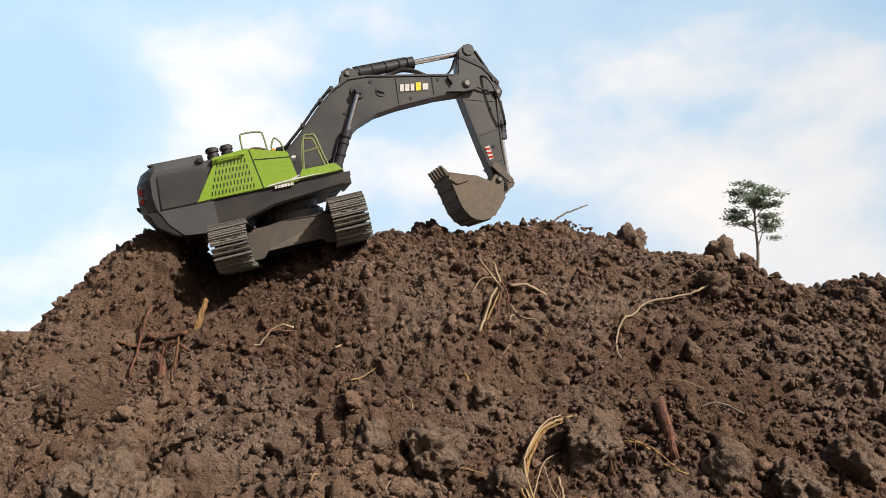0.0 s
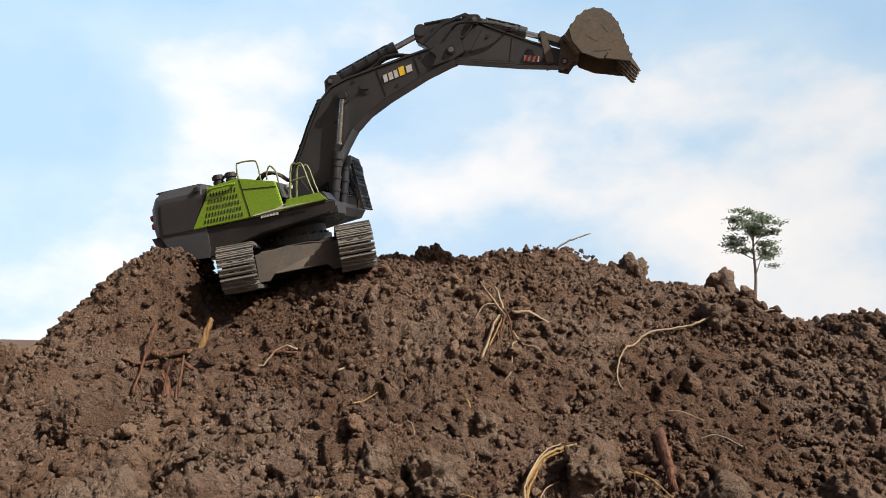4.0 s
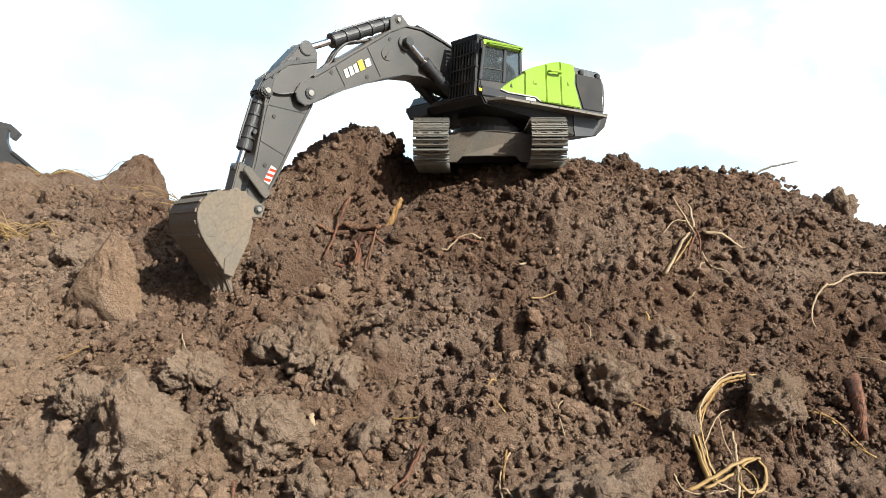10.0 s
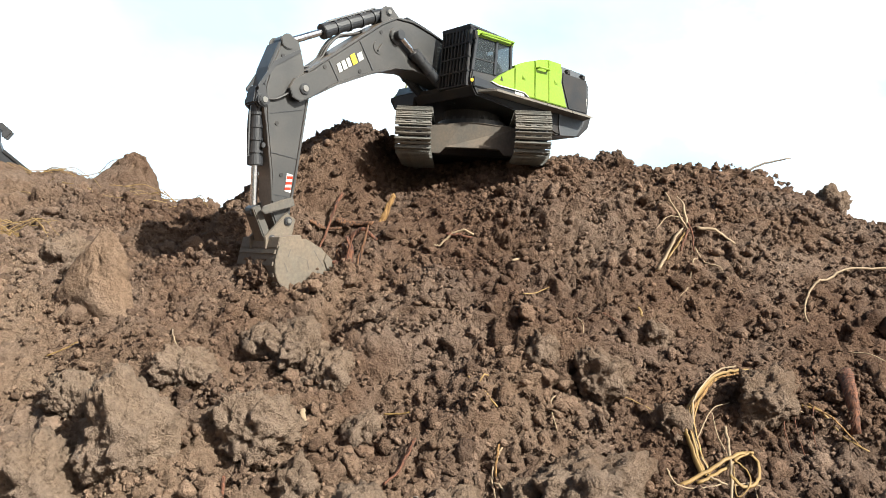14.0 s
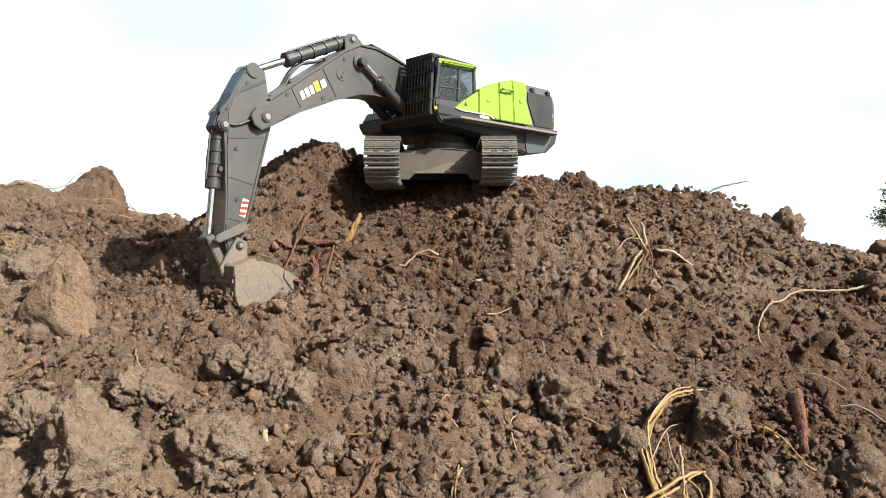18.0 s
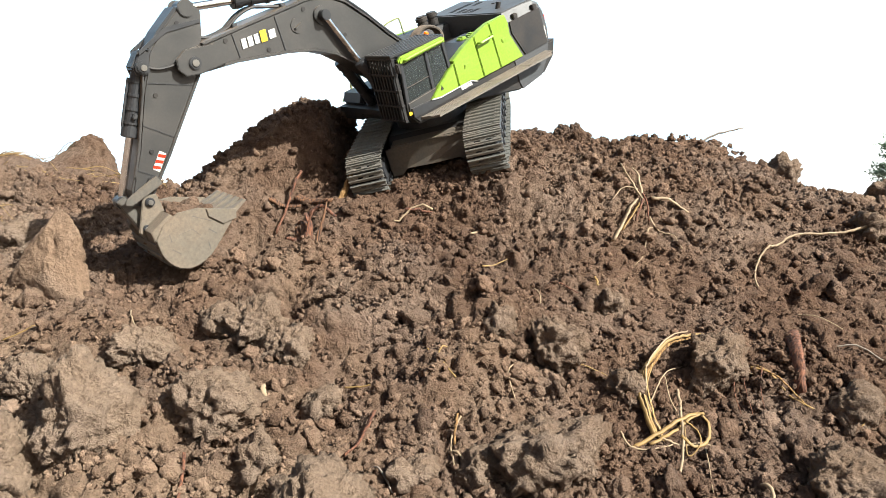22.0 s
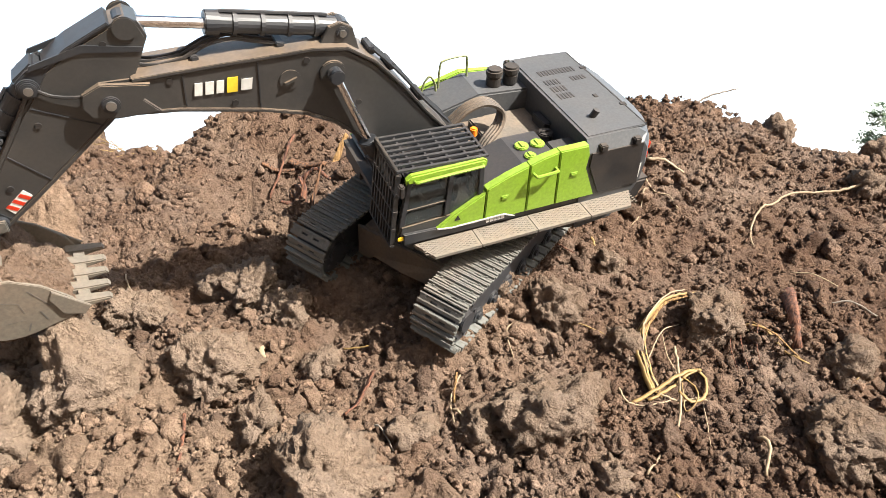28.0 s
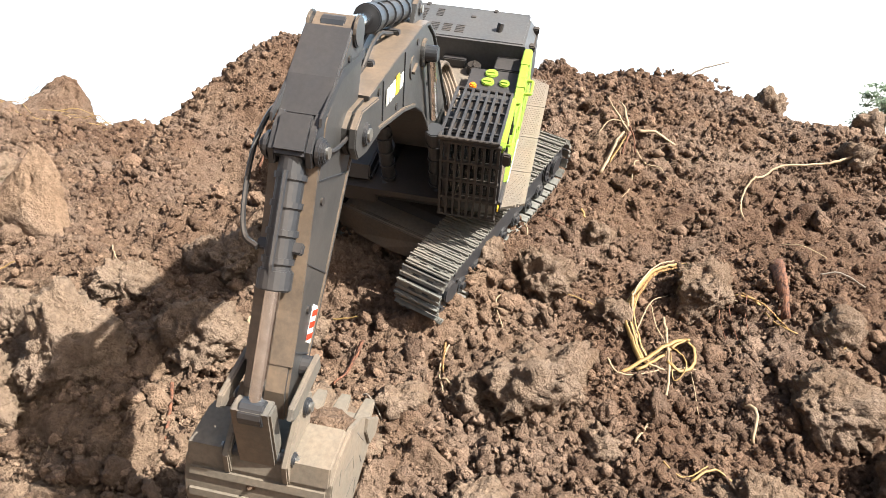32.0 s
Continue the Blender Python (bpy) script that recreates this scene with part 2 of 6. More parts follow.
def sky_material():
    """Hazy blue with soft white clouds, for the far backdrop."""
    m = bpy.data.materials.new("cloudy_sky")
    m.use_nodes = True
    n, l = m.node_tree.nodes, m.node_tree.links
    n.remove(n["Principled BSDF"])
    c, e = n.new("ShaderNodeTexCoord"), n.new("ShaderNodeEmission")
    mp = n.new("ShaderNodeMapping")
    mp.inputs["Scale"].default_value = (1, 1, 1.6)
    l.new(c.outputs["Object"], mp.inputs["Vector"])
    t, t2 = n.new("ShaderNodeTexNoise"), n.new("ShaderNodeTexNoise")
    for k, s, d in ((t, 0.0021, 9), (t2, 0.0006, 3)):
        k.inputs["Scale"].default_value, k.inputs["Detail"].default_value, k.inputs["Roughness"].default_value = s, d, 0.52
        l.new(mp.outputs["Vector"], k.inputs["Vector"])
    a = n.new("ShaderNodeMath")
    a.operation = "ADD"
    l.new(t.outputs["Fac"], a.inputs[0]), l.new(t2.outputs["Fac"], a.inputs[1])
    z, zr = n.new("ShaderNodeSeparateXYZ"), n.new("ShaderNodeMapRange")
    l.new(c.outputs["Object"], z.inputs["Vector"]), l.new(z.outputs["Z"], zr.inputs["Value"])
    zr.inputs["From Min"].default_value, zr.inputs["From Max"].default_value = 100, 900
    zr.inputs["To Min"].default_value, zr.inputs["To Max"].default_value = 0.05, -0.10
    a2 = n.new("ShaderNodeMath")
    a2.operation = "ADD"
    l.new(a.outputs[0], a2.inputs[0]), l.new(zr.outputs["Result"], a2.inputs[1])
    r = ramp(n, [(0.42, (0.47, 0.69, 0.92)), (0.53, (0.59, 0.77, 0.93)), (0.60, (0.87, 0.91, 0.94)), (0.67, (1.0, 0.99, 0.97))])
    half = n.new("ShaderNodeMath")
    half.operation, half.inputs[1].default_value = "MULTIPLY", 0.5
    l.new(a2.outputs[0], half.inputs[0]), l.new(half.outputs[0], r.inputs["Fac"])
    l.new(r.outputs["Color"], e.inputs["Color"])
    haze = n.new("ShaderNodeMapRange")
    haze.inputs["From Min"].default_value, haze.inputs["From Max"].default_value = -900, 900
    haze.inputs["To Min"].default_value, haze.inputs["To Max"].default_value = 1.10, 0.88
    l.new(z.outputs["X"], haze.inputs["Value"])
    l.new(haze.outputs["Result"], e.inputs["Strength"])
    l.new(e.outputs["Emission"], n["Material Output"].inputs["Surface"])
    return m


def build_sky():
    """A far backdrop of hazy sky beyond the heap."""
    me = bpy.data.meshes.new("sky_backdrop")
    vs, fs, R, na, nb = [], [], 1900.0, 48, 16
    for j in range(nb + 1):
        el = radians(-1.5 + 56 * j / nb)
        for i in range(na + 1):
            az = radians(-75 + 150 * i / na)
            vs.append((R * math.cos(el) * math.sin(az), R * math.cos(el) * math.cos(az), R * math.sin(el)))
    for j in range(nb):
        for i in range(na):
            k = j * (na + 1) + i
            fs.append((k, k + 1, k + na + 2, k + na + 1))
    me.from_pydata(vs, [], fs)
    me.materials.append(sky_material())
    tagged(new("backdrop", me), "hazy pale blue sky with soft white clouds", "sky", kind="structure")


build_sky()


# ---- mesh helpers ----
def mesh_of(bm, name, material, smooth=False):
    me = bpy.data.meshes.new(name)
    bmesh.ops.recalc_face_normals(bm, faces=bm.faces)
    bm.to_mesh(me)
    bm.free()
    me.materials.append(material)
    if smooth:
        me.polygons.foreach_set("use_smooth", [True] * len(me.polygons))
    return me


def part(name, bm, material, parent=None, label="", smooth=False):
    ob = new(name, mesh_of(bm, name, material, smooth))
    if parent is not None:
        ob.parent = parent
    if label:
        tagged(ob, label)
    return ob


def box(lo, hi, bevel=0.0, bm=None):
    bm2 = bmesh.new()
    bmesh.ops.create_cube(bm2, size=1)
    for v in bm2.verts:
        v.co = Vector([(a + b) / 2 + c * (b - a) for a, b, c in zip(lo, hi, v.co)])
    if bevel:
        bmesh.ops.bevel(bm2, geom=bm2.edges[:], offset=bevel, segments=2, affect="EDGES", clamp_overlap=True)
    return merged(bm, bm2)


def merged(bm, bm2):
    if bm is None:
        return bm2
    me = bpy.data.meshes.new("temporary")
    bm2.to_mesh(me)
    bm2.free()
    bm.from_mesh(me)
    bpy.data.meshes.remove(me)
    return bm


def prism(outline, y0, y1, bevel=0.0, bm=None, y_of=None):
    """An outline in the x-z plane, extruded from y0 to y1."""
    bm2 = bmesh.new()
    a = [bm2.verts.new((x, y0, z)) for x, z in outline]
    b = [bm2.verts.new((x, y1, z)) for x, z in outline]
    bm2.faces.new(a), bm2.faces.new(b[::-1])
    for i in range(len(a)):
        j = (i + 1) % len(a)
        bm2.faces.new((a[i], b[i], b[j], a[j]))
    bmesh.ops.recalc_face_normals(bm2, faces=bm2.faces)
    if bevel:
        rim = [e for e in bm2.edges if abs(e.verts[0].co.y - e.verts[1].co.y) < 1e-6]
        bmesh.ops.bevel(bm2, geom=rim, offset=bevel, segments=2, affect="EDGES", clamp_overlap=True)
    return merged(bm, bm2)


def rod(p, q, r, seg=14, r2=None, bm=None, bevel=0.0):
    bm2 = bmesh.new()
    p, q = Vector(p), Vector(q)
    d = q - p
    bmesh.ops.create_cone(bm2, cap_ends=True, segments=seg, radius1=r, radius2=r if r2 is None else r2, depth=d.length)
    m = Matrix.Translation((p + q) / 2) @ d.to_track_quat("Z", "Y").to_matrix().to_4x4()
    bmesh.ops.transform(bm2, matrix=m, verts=bm2.verts)
    if bevel:
        caps = [e for f in bm2.faces if len(f.verts) > 4 for e in f.edges]
        bmesh.ops.bevel(bm2, geom=caps, offset=bevel, segments=2, affect="EDGES", clamp_overlap=True)
    return merged(bm, bm2)


def tube(points, r, seg=6, bm=None, taper=1.0, flat=1.0):
    """A round bar along points; taper is the end radius over the start radius."""
    bm2 = bmesh.new()
    pts = [Vector(p) for p in points]
    rings = []
    for i, p in enumerate(pts):
        d = (pts[min(i + 1, len(pts) - 1)] - pts[max(i - 1, 0)]).normalized()
        u = d.orthogonal().normalized() if i == 0 else (last - d * last.dot(d)).normalized()
        last = u
        v = d.cross(u)
        k = r * (1 + (taper - 1) * i / max(1, len(pts) - 1))
        rings.append([bm2.verts.new(p + k * (math.cos(a) * u + flat * math.sin(a) * v)) for a in [2 * math.pi * s / seg for s in range(seg)]])
    for a, b in zip(rings, rings[1:]):
        for s in range(seg):
            bm2.faces.new((a[s], a[(s + 1) % seg], b[(s + 1) % seg], b[s]))
    bm2.faces.new(rings[0][::-1]), bm2.faces.new(rings[-1])
    return merged(bm, bm2)


def arc(points, n=6):
    """A smooth line through points."""
    p = [Vector(q) for q in points]
    p = [2 * p[0] - p[1]] + p + [2 * p[-1] - p[-2]]
    out = []
    for i in range(1, len(p) - 2):
        for k in range(n):
            t = k / n
            out.append(0.5 * (2 * p[i] + (p[i + 1] - p[i - 1]) * t + (2 * p[i - 1] - 5 * p[i] + 4 * p[i + 1] - p[i + 2]) * t * t + (3 * p[i] - p[i - 1] - 3 * p[i + 1] + p[i + 2]) * t ** 3))
    return out + [p[-2]]


# ---- ground: a heap of dug earth ----
RNG = np.random.RandomState(7)
PERM = RNG.rand(64, 64)


def vnoise(x, y, s):
    """Smooth noise in -1..1 at s waves a metre."""
    x, y = x * s + 17.3 * s % 7, y * s + 5.1
    i, j = np.floor(x).astype(int), np.floor(y).astype(int)
    f, g = x - i, y - j
    f, g = f * f * f * (f * (6 * f - 15) + 10), g * g * g * (g * (6 * g - 15) + 10)
    p = lambda a, b: PERM[(a + int(s * 3)) % 64, (b + 11) % 64]
    return 2 * ((p(i, j) * (1 - f) + p(i + 1, j) * f) * (1 - g) + (p(i, j + 1) * (1 - f) + p(i + 1, j + 1) * f) * g) - 1


CELLS = np.random.RandomState(3).rand(64, 64, 64, 4).astype(np.float32)


def crumbs(p, cell, keep=1.0, seed=0):
    """Broken lumps packed in cells of space: how high each one stands, about 0 to 1, at each point of p."""
    g = (p / cell + seed * 17.37).astype(np.float32)
    i = np.floor(g).astype(np.int64)
    best, tall, tilt = np.full(len(g), 9.0, np.float32), np.zeros(len(g), np.float32), np.zeros(len(g), np.float32)
    for a in (-1, 0, 1):
        for b in (-1, 0, 1):
            for c in (-1, 0, 1):
                k = i + (a, b, c)
                r = CELLS[k[:, 0] & 63, k[:, 1] & 63, k[:, 2] & 63]
                off = g - k - r[:, :3]
                d = np.where(r[:, 3] <= keep, (off ** 2).sum(1), 9.0)
                nearer = d < best
                best, tall = np.where(nearer, d, best), np.where(nearer, r[:, 3] / keep, tall)
                tilt = np.where(nearer, (off * (r[:, [2, 0, 1]] - 0.5)).sum(1), tilt)
    dome = np.sqrt(np.clip(1 - best / 0.60, 0, 1))
    return np.minimum(1.5 * dome, 0.72 + 0.28 * dome) * (0.45 + 0.65 * tall + 0.9 * tilt)


SLOPE_Y = [-0.2, 0.2, 0.40, 0.61, 0.86, 0.965, 1.02, 1.12, 1.25, 1.5]
SLOPE_Z = [0.0, 0.02, 0.075, 0.20, 0.390, 0.515, 0.565, 0.61, 0.66, 0.75]
CREST_X = [-1.6, -1.2, -1.05, -0.95, -0.87, -0.8, -0.72, -0.65, -0.58, -0.52, -0.47, -0.43, -0.39, -0.35, -0.3, -0.25, -0.15, -0.05, 0.03, 0.09, 0.15, 0.21, 0.27, 0.33, 0.37, 0.42, 0.48, 0.54, 0.6, 0.68, 0.85, 1.3]
CREST_Z = [0.46, 0.46, 0.46, 0.455, 0.455, 0.46, 0.465, 0.465, 0.465, 0.47, 0.485, 0.515, 0.56, 0.6, 0.63, 0.575, 0.565, 0.594, 0.687, 0.613, 0.611, 0.602, 0.592, 0.6, 0.579, 0.57, 0.549, 0.488, 0.495, 0.529, 0.5, 0.4]
CREST_Y = [1.35, 1.33, 1.33, 1.33, 1.33, 1.28, 1.22, 1.17, 1.1, 1.02, 0.98, 1.0, 1.02, 1.02, 1.03, 1.14, 1.14, 1.14, 1.12, 1.13, 1.15, 1.16, 1.18, 1.19, 1.2, 1.21, 1.23, 1.27, 1.28, 1.28, 1.25, 1.2]
LEFT_Y = [-0.2, 0.2, 0.40, 0.60, 0.75, 0.90, 1.05, 1.25, 1.6]
LEFT_Z = [0.0, 0.03, 0.10, 0.235, 0.315, 0.365, 0.405, 0.455, 0.60]
# Single heaps and hollows: x, y, radius, height.
HEAPS = [(-0.50, 0.74, 0.06, 0.012), (-0.415, 0.688, 0.052, 0.036), (-0.372, 0.690, 0.034, 0.020), (-0.36, 0.60, 0.065, 0.022), (0.045, 0.650, 0.045, 0.012), (-0.13, 0.585, 0.06, 0.012),
         (-0.27, 0.66, 0.04, 0.03), (-0.305, 0.93, 0.040, -0.055), (-0.315, 0.975, 0.062, 0.064), (0.30, 0.80, 0.05, 0.03),
         (-0.165, 0.98, 0.07, -0.012), (0.45, 0.9, 0.1, 0.02), (-0.62, 1.0, 0.07, 0.02), (-0.78, 1.05, 0.08, 0.025), (-0.85, 1.28, 0.11, 0.020), (-1.01, 1.29, 0.06, -0.012), (-0.150, 0.830, 0.058, 0.038), (-0.020, 0.790, 0.062, 0.029), (-0.060, 0.718, 0.045, 0.020), (-0.342, 0.878, 0.030, -0.058), (-0.298, 0.880, 0.026, -0.046), (-0.33, 0.79, 0.05, 0.02), (-0.256, 0.830, 0.030, 0.034)]


def broad(x, y):
    """The heap's broad form."""
    s = np.interp(y, SLOPE_Y, SLOPE_Z)
    left = np.clip((-0.40 - x) / 0.14, 0, 1)
    left = left * left * (3 - 2 * left)
    s = s * (1 - left) + left * np.interp(y, LEFT_Y, LEFT_Z)
    s = s - np.clip((x - 0.35) / 0.6, 0, 1) * 0.06 * np.clip((y - 0.4) / 0.4, 0, 1)
    crest, at = np.interp(x, CREST_X, CREST_Z), np.interp(x, CREST_X, CREST_Y)
    c = crest - 0.9 * np.clip(y - at, 0, 0.3) - 0.35 * np.clip(y - at - 0.3, 0, 2)
    k = 0.022
    h = np.clip(0.5 + 0.5 * (c - s) / k, 0, 1)
    z = c * (1 - h) + s * h - k * h * (1 - h)
    # The heap ends some way off to either side.
    end = np.clip((np.abs(x + 0.15) - 1.75) / 1.6, 0, 1)
    z = np.maximum(z * (1 - end * end * (3 - 2 * end)), 0.012 * vnoise(x, y, 0.8))
    for hx, hy, r, up in HEAPS:
        z = z + up * np.exp(-((x - hx) ** 2 + (y - hy) ** 2) / r ** 2)
    # The trampled bench under the machine falls away towards the slope.
    step = lambda v: np.clip(v, 0, 1) ** 2 * (3 - 2 * np.clip(v, 0, 1))
    m = step((x + 0.30) / 0.05) * step((0.04 - x) / 0.13) * step((y - 0.895) / 0.055) * step((1.27 - y) / 0.06)
    tilt = 0.553 + 0.34 * (x + 0.14) + 0.55 * (y - 1.03)
    z = z + m * (np.minimum(tilt, 0.584 + 0.16 * (x + 0.14)) - z)
    return z + 0.055 * np.exp(-(((x + 0.836) ** 2 + (y - 1.31) ** 2) / 0.058 ** 2) ** 2)


def relief(x, y, z):
    """How far the crumbly surface stands out from the broad form (flat arrays)."""
    near = np.exp(-((x / 1.6) ** 4 + ((y - 0.85) / 1.0) ** 4))
    dust = np.clip((-0.26 - x) / 0.22, 0, 1) * np.clip((0.80 - y) / 0.12, 0, 1)
    p = np.stack([x, y, z], -1)
    w = np.stack([vnoise(x, z + y, 34), vnoise(y + z, x, 34), vnoise(z - y, x + 3, 34)], -1)
    v = np.stack([vnoise(x, z + y, 95), vnoise(y + z, x, 95), vnoise(z - y, x + 3, 95)], -1)
    p = p + 0.007 * w + 0.0028 * v
    loose = np.clip(0.5 + 1.6 * vnoise(x + 4, y, 5.5), 0, 1) * (1 - 0.7 * dust)
    large = np.clip(0.5 + 1.5 * vnoise(x, y + 9, 4), 0, 1)
    d = 0.010 * vnoise(x, y, 6) + 0.006 * vnoise(x, y, 14) + 0.004 * (1 - 2 * np.abs(vnoise(x, z + y, 31))) * large
    d = d + 0.018 * large * crumbs(p, 0.062, 0.45, 1) + (0.005 + 0.006 * loose) * (1 - 0.30 * dust) * crumbs(p, 0.031, 0.75, 2)
    d = d + (1 - 0.45 * dust) * ((0.0065 + 0.0050 * loose) * crumbs(p, 0.0175, 0.95, 3) + (0.0046 + 0.0026 * loose) * crumbs(p, 0.0092, 1.0, 4)) + 0.0026 * crumbs(p, 0.0052, 1.0, 5)
    # The cut face under the machine and its mound are packed firmer.
    packed = 0.38 * np.exp(-(((x + 0.27) / 0.17) ** 4 + ((y - 0.955) / 0.10) ** 4))
    return near * (1 - packed) * (d - 0.0192)


def height(x, y):
    """The ground's height at x, y (arrays)."""
    x, y = np.asarray(x, float), np.asarray(y, float)
    z = broad(x, y)
    up = 1 / np.sqrt(1 + ((broad(x, y + 0.01) - z) / 0.01) ** 2)
    return z + relief(x.ravel(), y.ravel(), z.ravel()).reshape(x.shape) / np.clip(up, 0.6, 1)


def ground_z(x, y):
    return float(height(np.array([x]), np.array([y]))[0])


def spread(lo, hi, step, far):
    """Coordinates: even steps from lo to hi, then ever wider ones out to far."""
    core = list(np.arange(lo, hi + step / 2, step))
    grow, d, out = 1.35, step, 0.0
    arm = []
    while out < far:
        d *= grow
        out += d
        arm.append(out)
    return np.array([lo - a for a in arm[::-1]] + core + [core[-1] + a for a in arm])


def build_ground():
    xs, ys = spread(-1.12, 0.92, 0.0025, 3000), spread(0.42, 1.32, 0.0020, 3000)
    gx, gy = np.meshgrid(xs, ys)
    gz = broad(gx, gy)
    e = 0.012
    sx, sy = (broad(gx + e, gy) - broad(gx - e, gy)) / (2 * e), (broad(gx, gy + e) - broad(gx, gy - e)) / (2 * e)
    d = relief(gx.ravel(), gy.ravel(), gz.ravel()).reshape(gz.shape) / np.sqrt(1 + sx * sx + sy * sy)
    gx, gy, gz = gx - d * sx, gy - d * sy, gz + d
    nx, ny = len(xs), len(ys)
    me = bpy.data.meshes.new("ground")
    me.vertices.add(nx * ny)
    me.vertices.foreach_set("co", np.stack([gx, gy, gz], -1).ravel())
    i = np.arange(nx * ny).reshape(ny, nx)
    quads = np.stack([i[:-1, :-1], i[:-1, 1:], i[1:, 1:], i[1:, :-1]], -1).reshape(-1, 4)
    me.loops.add(quads.size)
    me.loops.foreach_set("vertex_index", quads.ravel().astype(np.int32))
    me.polygons.add(len(quads))
    me.polygons.foreach_set("loop_start", np.arange(0, quads.size, 4, dtype=np.int32))
    me.polygons.foreach_set("use_smooth", np.ones(len(quads), bool))
    me.update(calc_edges=True)
    me.materials.append(M_SOIL)
    tagged(new("ground", me), "heap of crumbly reddish-brown dug earth on open ground", "ground", kind="structure")


build_ground()


def clod_mesh(level, seed, rough=0.35, squash=0.85):
    """A broken clod: flat breaks on a rough, crumbly lump."""
    rs = np.random.RandomState(seed)
    bm = bmesh.new()
    bmesh.ops.create_icosphere(bm, subdivisions=level, radius=1)
    co = np.array([v.co.normalized() for v in bm.verts])
    bm.verts.index_update()
    tri = np.array([[v.index for v in f.verts] for f in bm.faces])
    bm.free()
    n = rs.normal(size=(11, 3))
    n /= np.linalg.norm(n, axis=1)[:, None]
    reach = rs.uniform(0.62, 1.05, 11)
    k = np.minimum((reach / np.maximum(co @ n.T, 0.15)).min(1), 1.25)
    off = Vector((seed * 3.7 % 50, seed * 1.3 % 50, -seed % 50))
    bumpy = np.array([noise.noise(Vector(c) * 2.1 + off) + 0.8 * (0.5 - abs(noise.noise(Vector(c) * 4.3 + off)) * 2) + 0.55 * noise.noise(Vector(c) * 9.0 + off) + 0.35 * noise.noise(Vector(c) * 18.0 + off) for c in co])
    return co * (k * (1 + rough * 0.6 * bumpy))[:, None] * (1, 1, squash), tri


def scatter(name, label, count, r_lo, r_hi, level, seed, area, material, power=2.0, sink=0.35, where=None):
    """Loose clods, strewn over the heap."""
    rs = np.random.RandomState(seed)
    kinds = [clod_mesh(level, seed + k, 0.60) for k in range(8)]
    x, y = rs.uniform(area[0], area[1], count), rs.uniform(area[2], area[3], count)
    if where is not None:
        ok = where(x, y, rs)
        x, y = x[ok], y[ok]
    z = height(x, y)
    r = r_lo + (r_hi - r_lo) * rs.rand(len(x)) ** power
    vs, fs, base = [], [], 0
    for k in range(len(x)):
        co, tri = kinds[rs.randint(8)]
        a = rs.normal(size=(3, 3))
        turn, _ = np.linalg.qr(a)
        c = (co * rs.uniform(0.75, 1.2, 3)) @ turn.T * r[k]
        vs.append(c + (x[k], y[k], z[k] + r[k] * (0.5 - sink)))
        fs.append(tri + base)
        base += len(co)
    v, f = np.concatenate(vs), np.concatenate(fs)
    me = bpy.data.meshes.new(name)
    me.vertices.add(len(v))
    me.vertices.foreach_set("co", v.ravel())
    me.loops.add(f.size)
    me.loops.foreach_set("vertex_index", f.ravel().astype(np.int32))
    me.polygons.add(len(f))
    me.polygons.foreach_set("loop_start", np.arange(0, f.size, 3, dtype=np.int32))
    me.polygons.foreach_set("use_smooth", np.full(len(f), level > 0))
    me.update(calc_edges=True)
    me.materials.append(material)
    return tagged(new(name, me), label, "soil", kind="stuff")


def patchy(x, y, rs):
    """Crumbs gather in drifts; fewer where the ground is bare."""
    bare = np.clip((-0.26 - x) / 0.22, 0, 1) * np.clip((0.80 - y) / 0.12, 0, 1)
    bare = np.maximum(bare, 0.7 * np.exp(-(((x + 0.29) / 0.13) ** 4 + ((y - 0.965) / 0.07) ** 4)))
    return rs.rand(len(x)) * (1 + 2.6 * bare) < 0.45 + 0.55 * np.clip(0.5 + 1.3 * vnoise(x, y, 5) + 0.5 * vnoise(x, y, 17), 0, 1)


AREA = (-0.80, 0.74, 0.48, 1.20)
scatter("soil_clods", "loose broken clods of brown earth on the heap", 2300, 0.0055, 0.0130, 3, 11, AREA, M_CLOD, 2.6, where=patchy)
scatter("soil_crumbs", "small crumbs of brown earth strewn over the heap", 12000, 0.0030, 0.0064, 1, 23, AREA, M_CLOD, 1.5, where=patchy)
scatter("soil_grains", "fine crumbs of brown earth strewn over the heap", 80000, 0.0013, 0.0032, 0, 37, AREA, M_CLOD, 1.2, where=patchy)
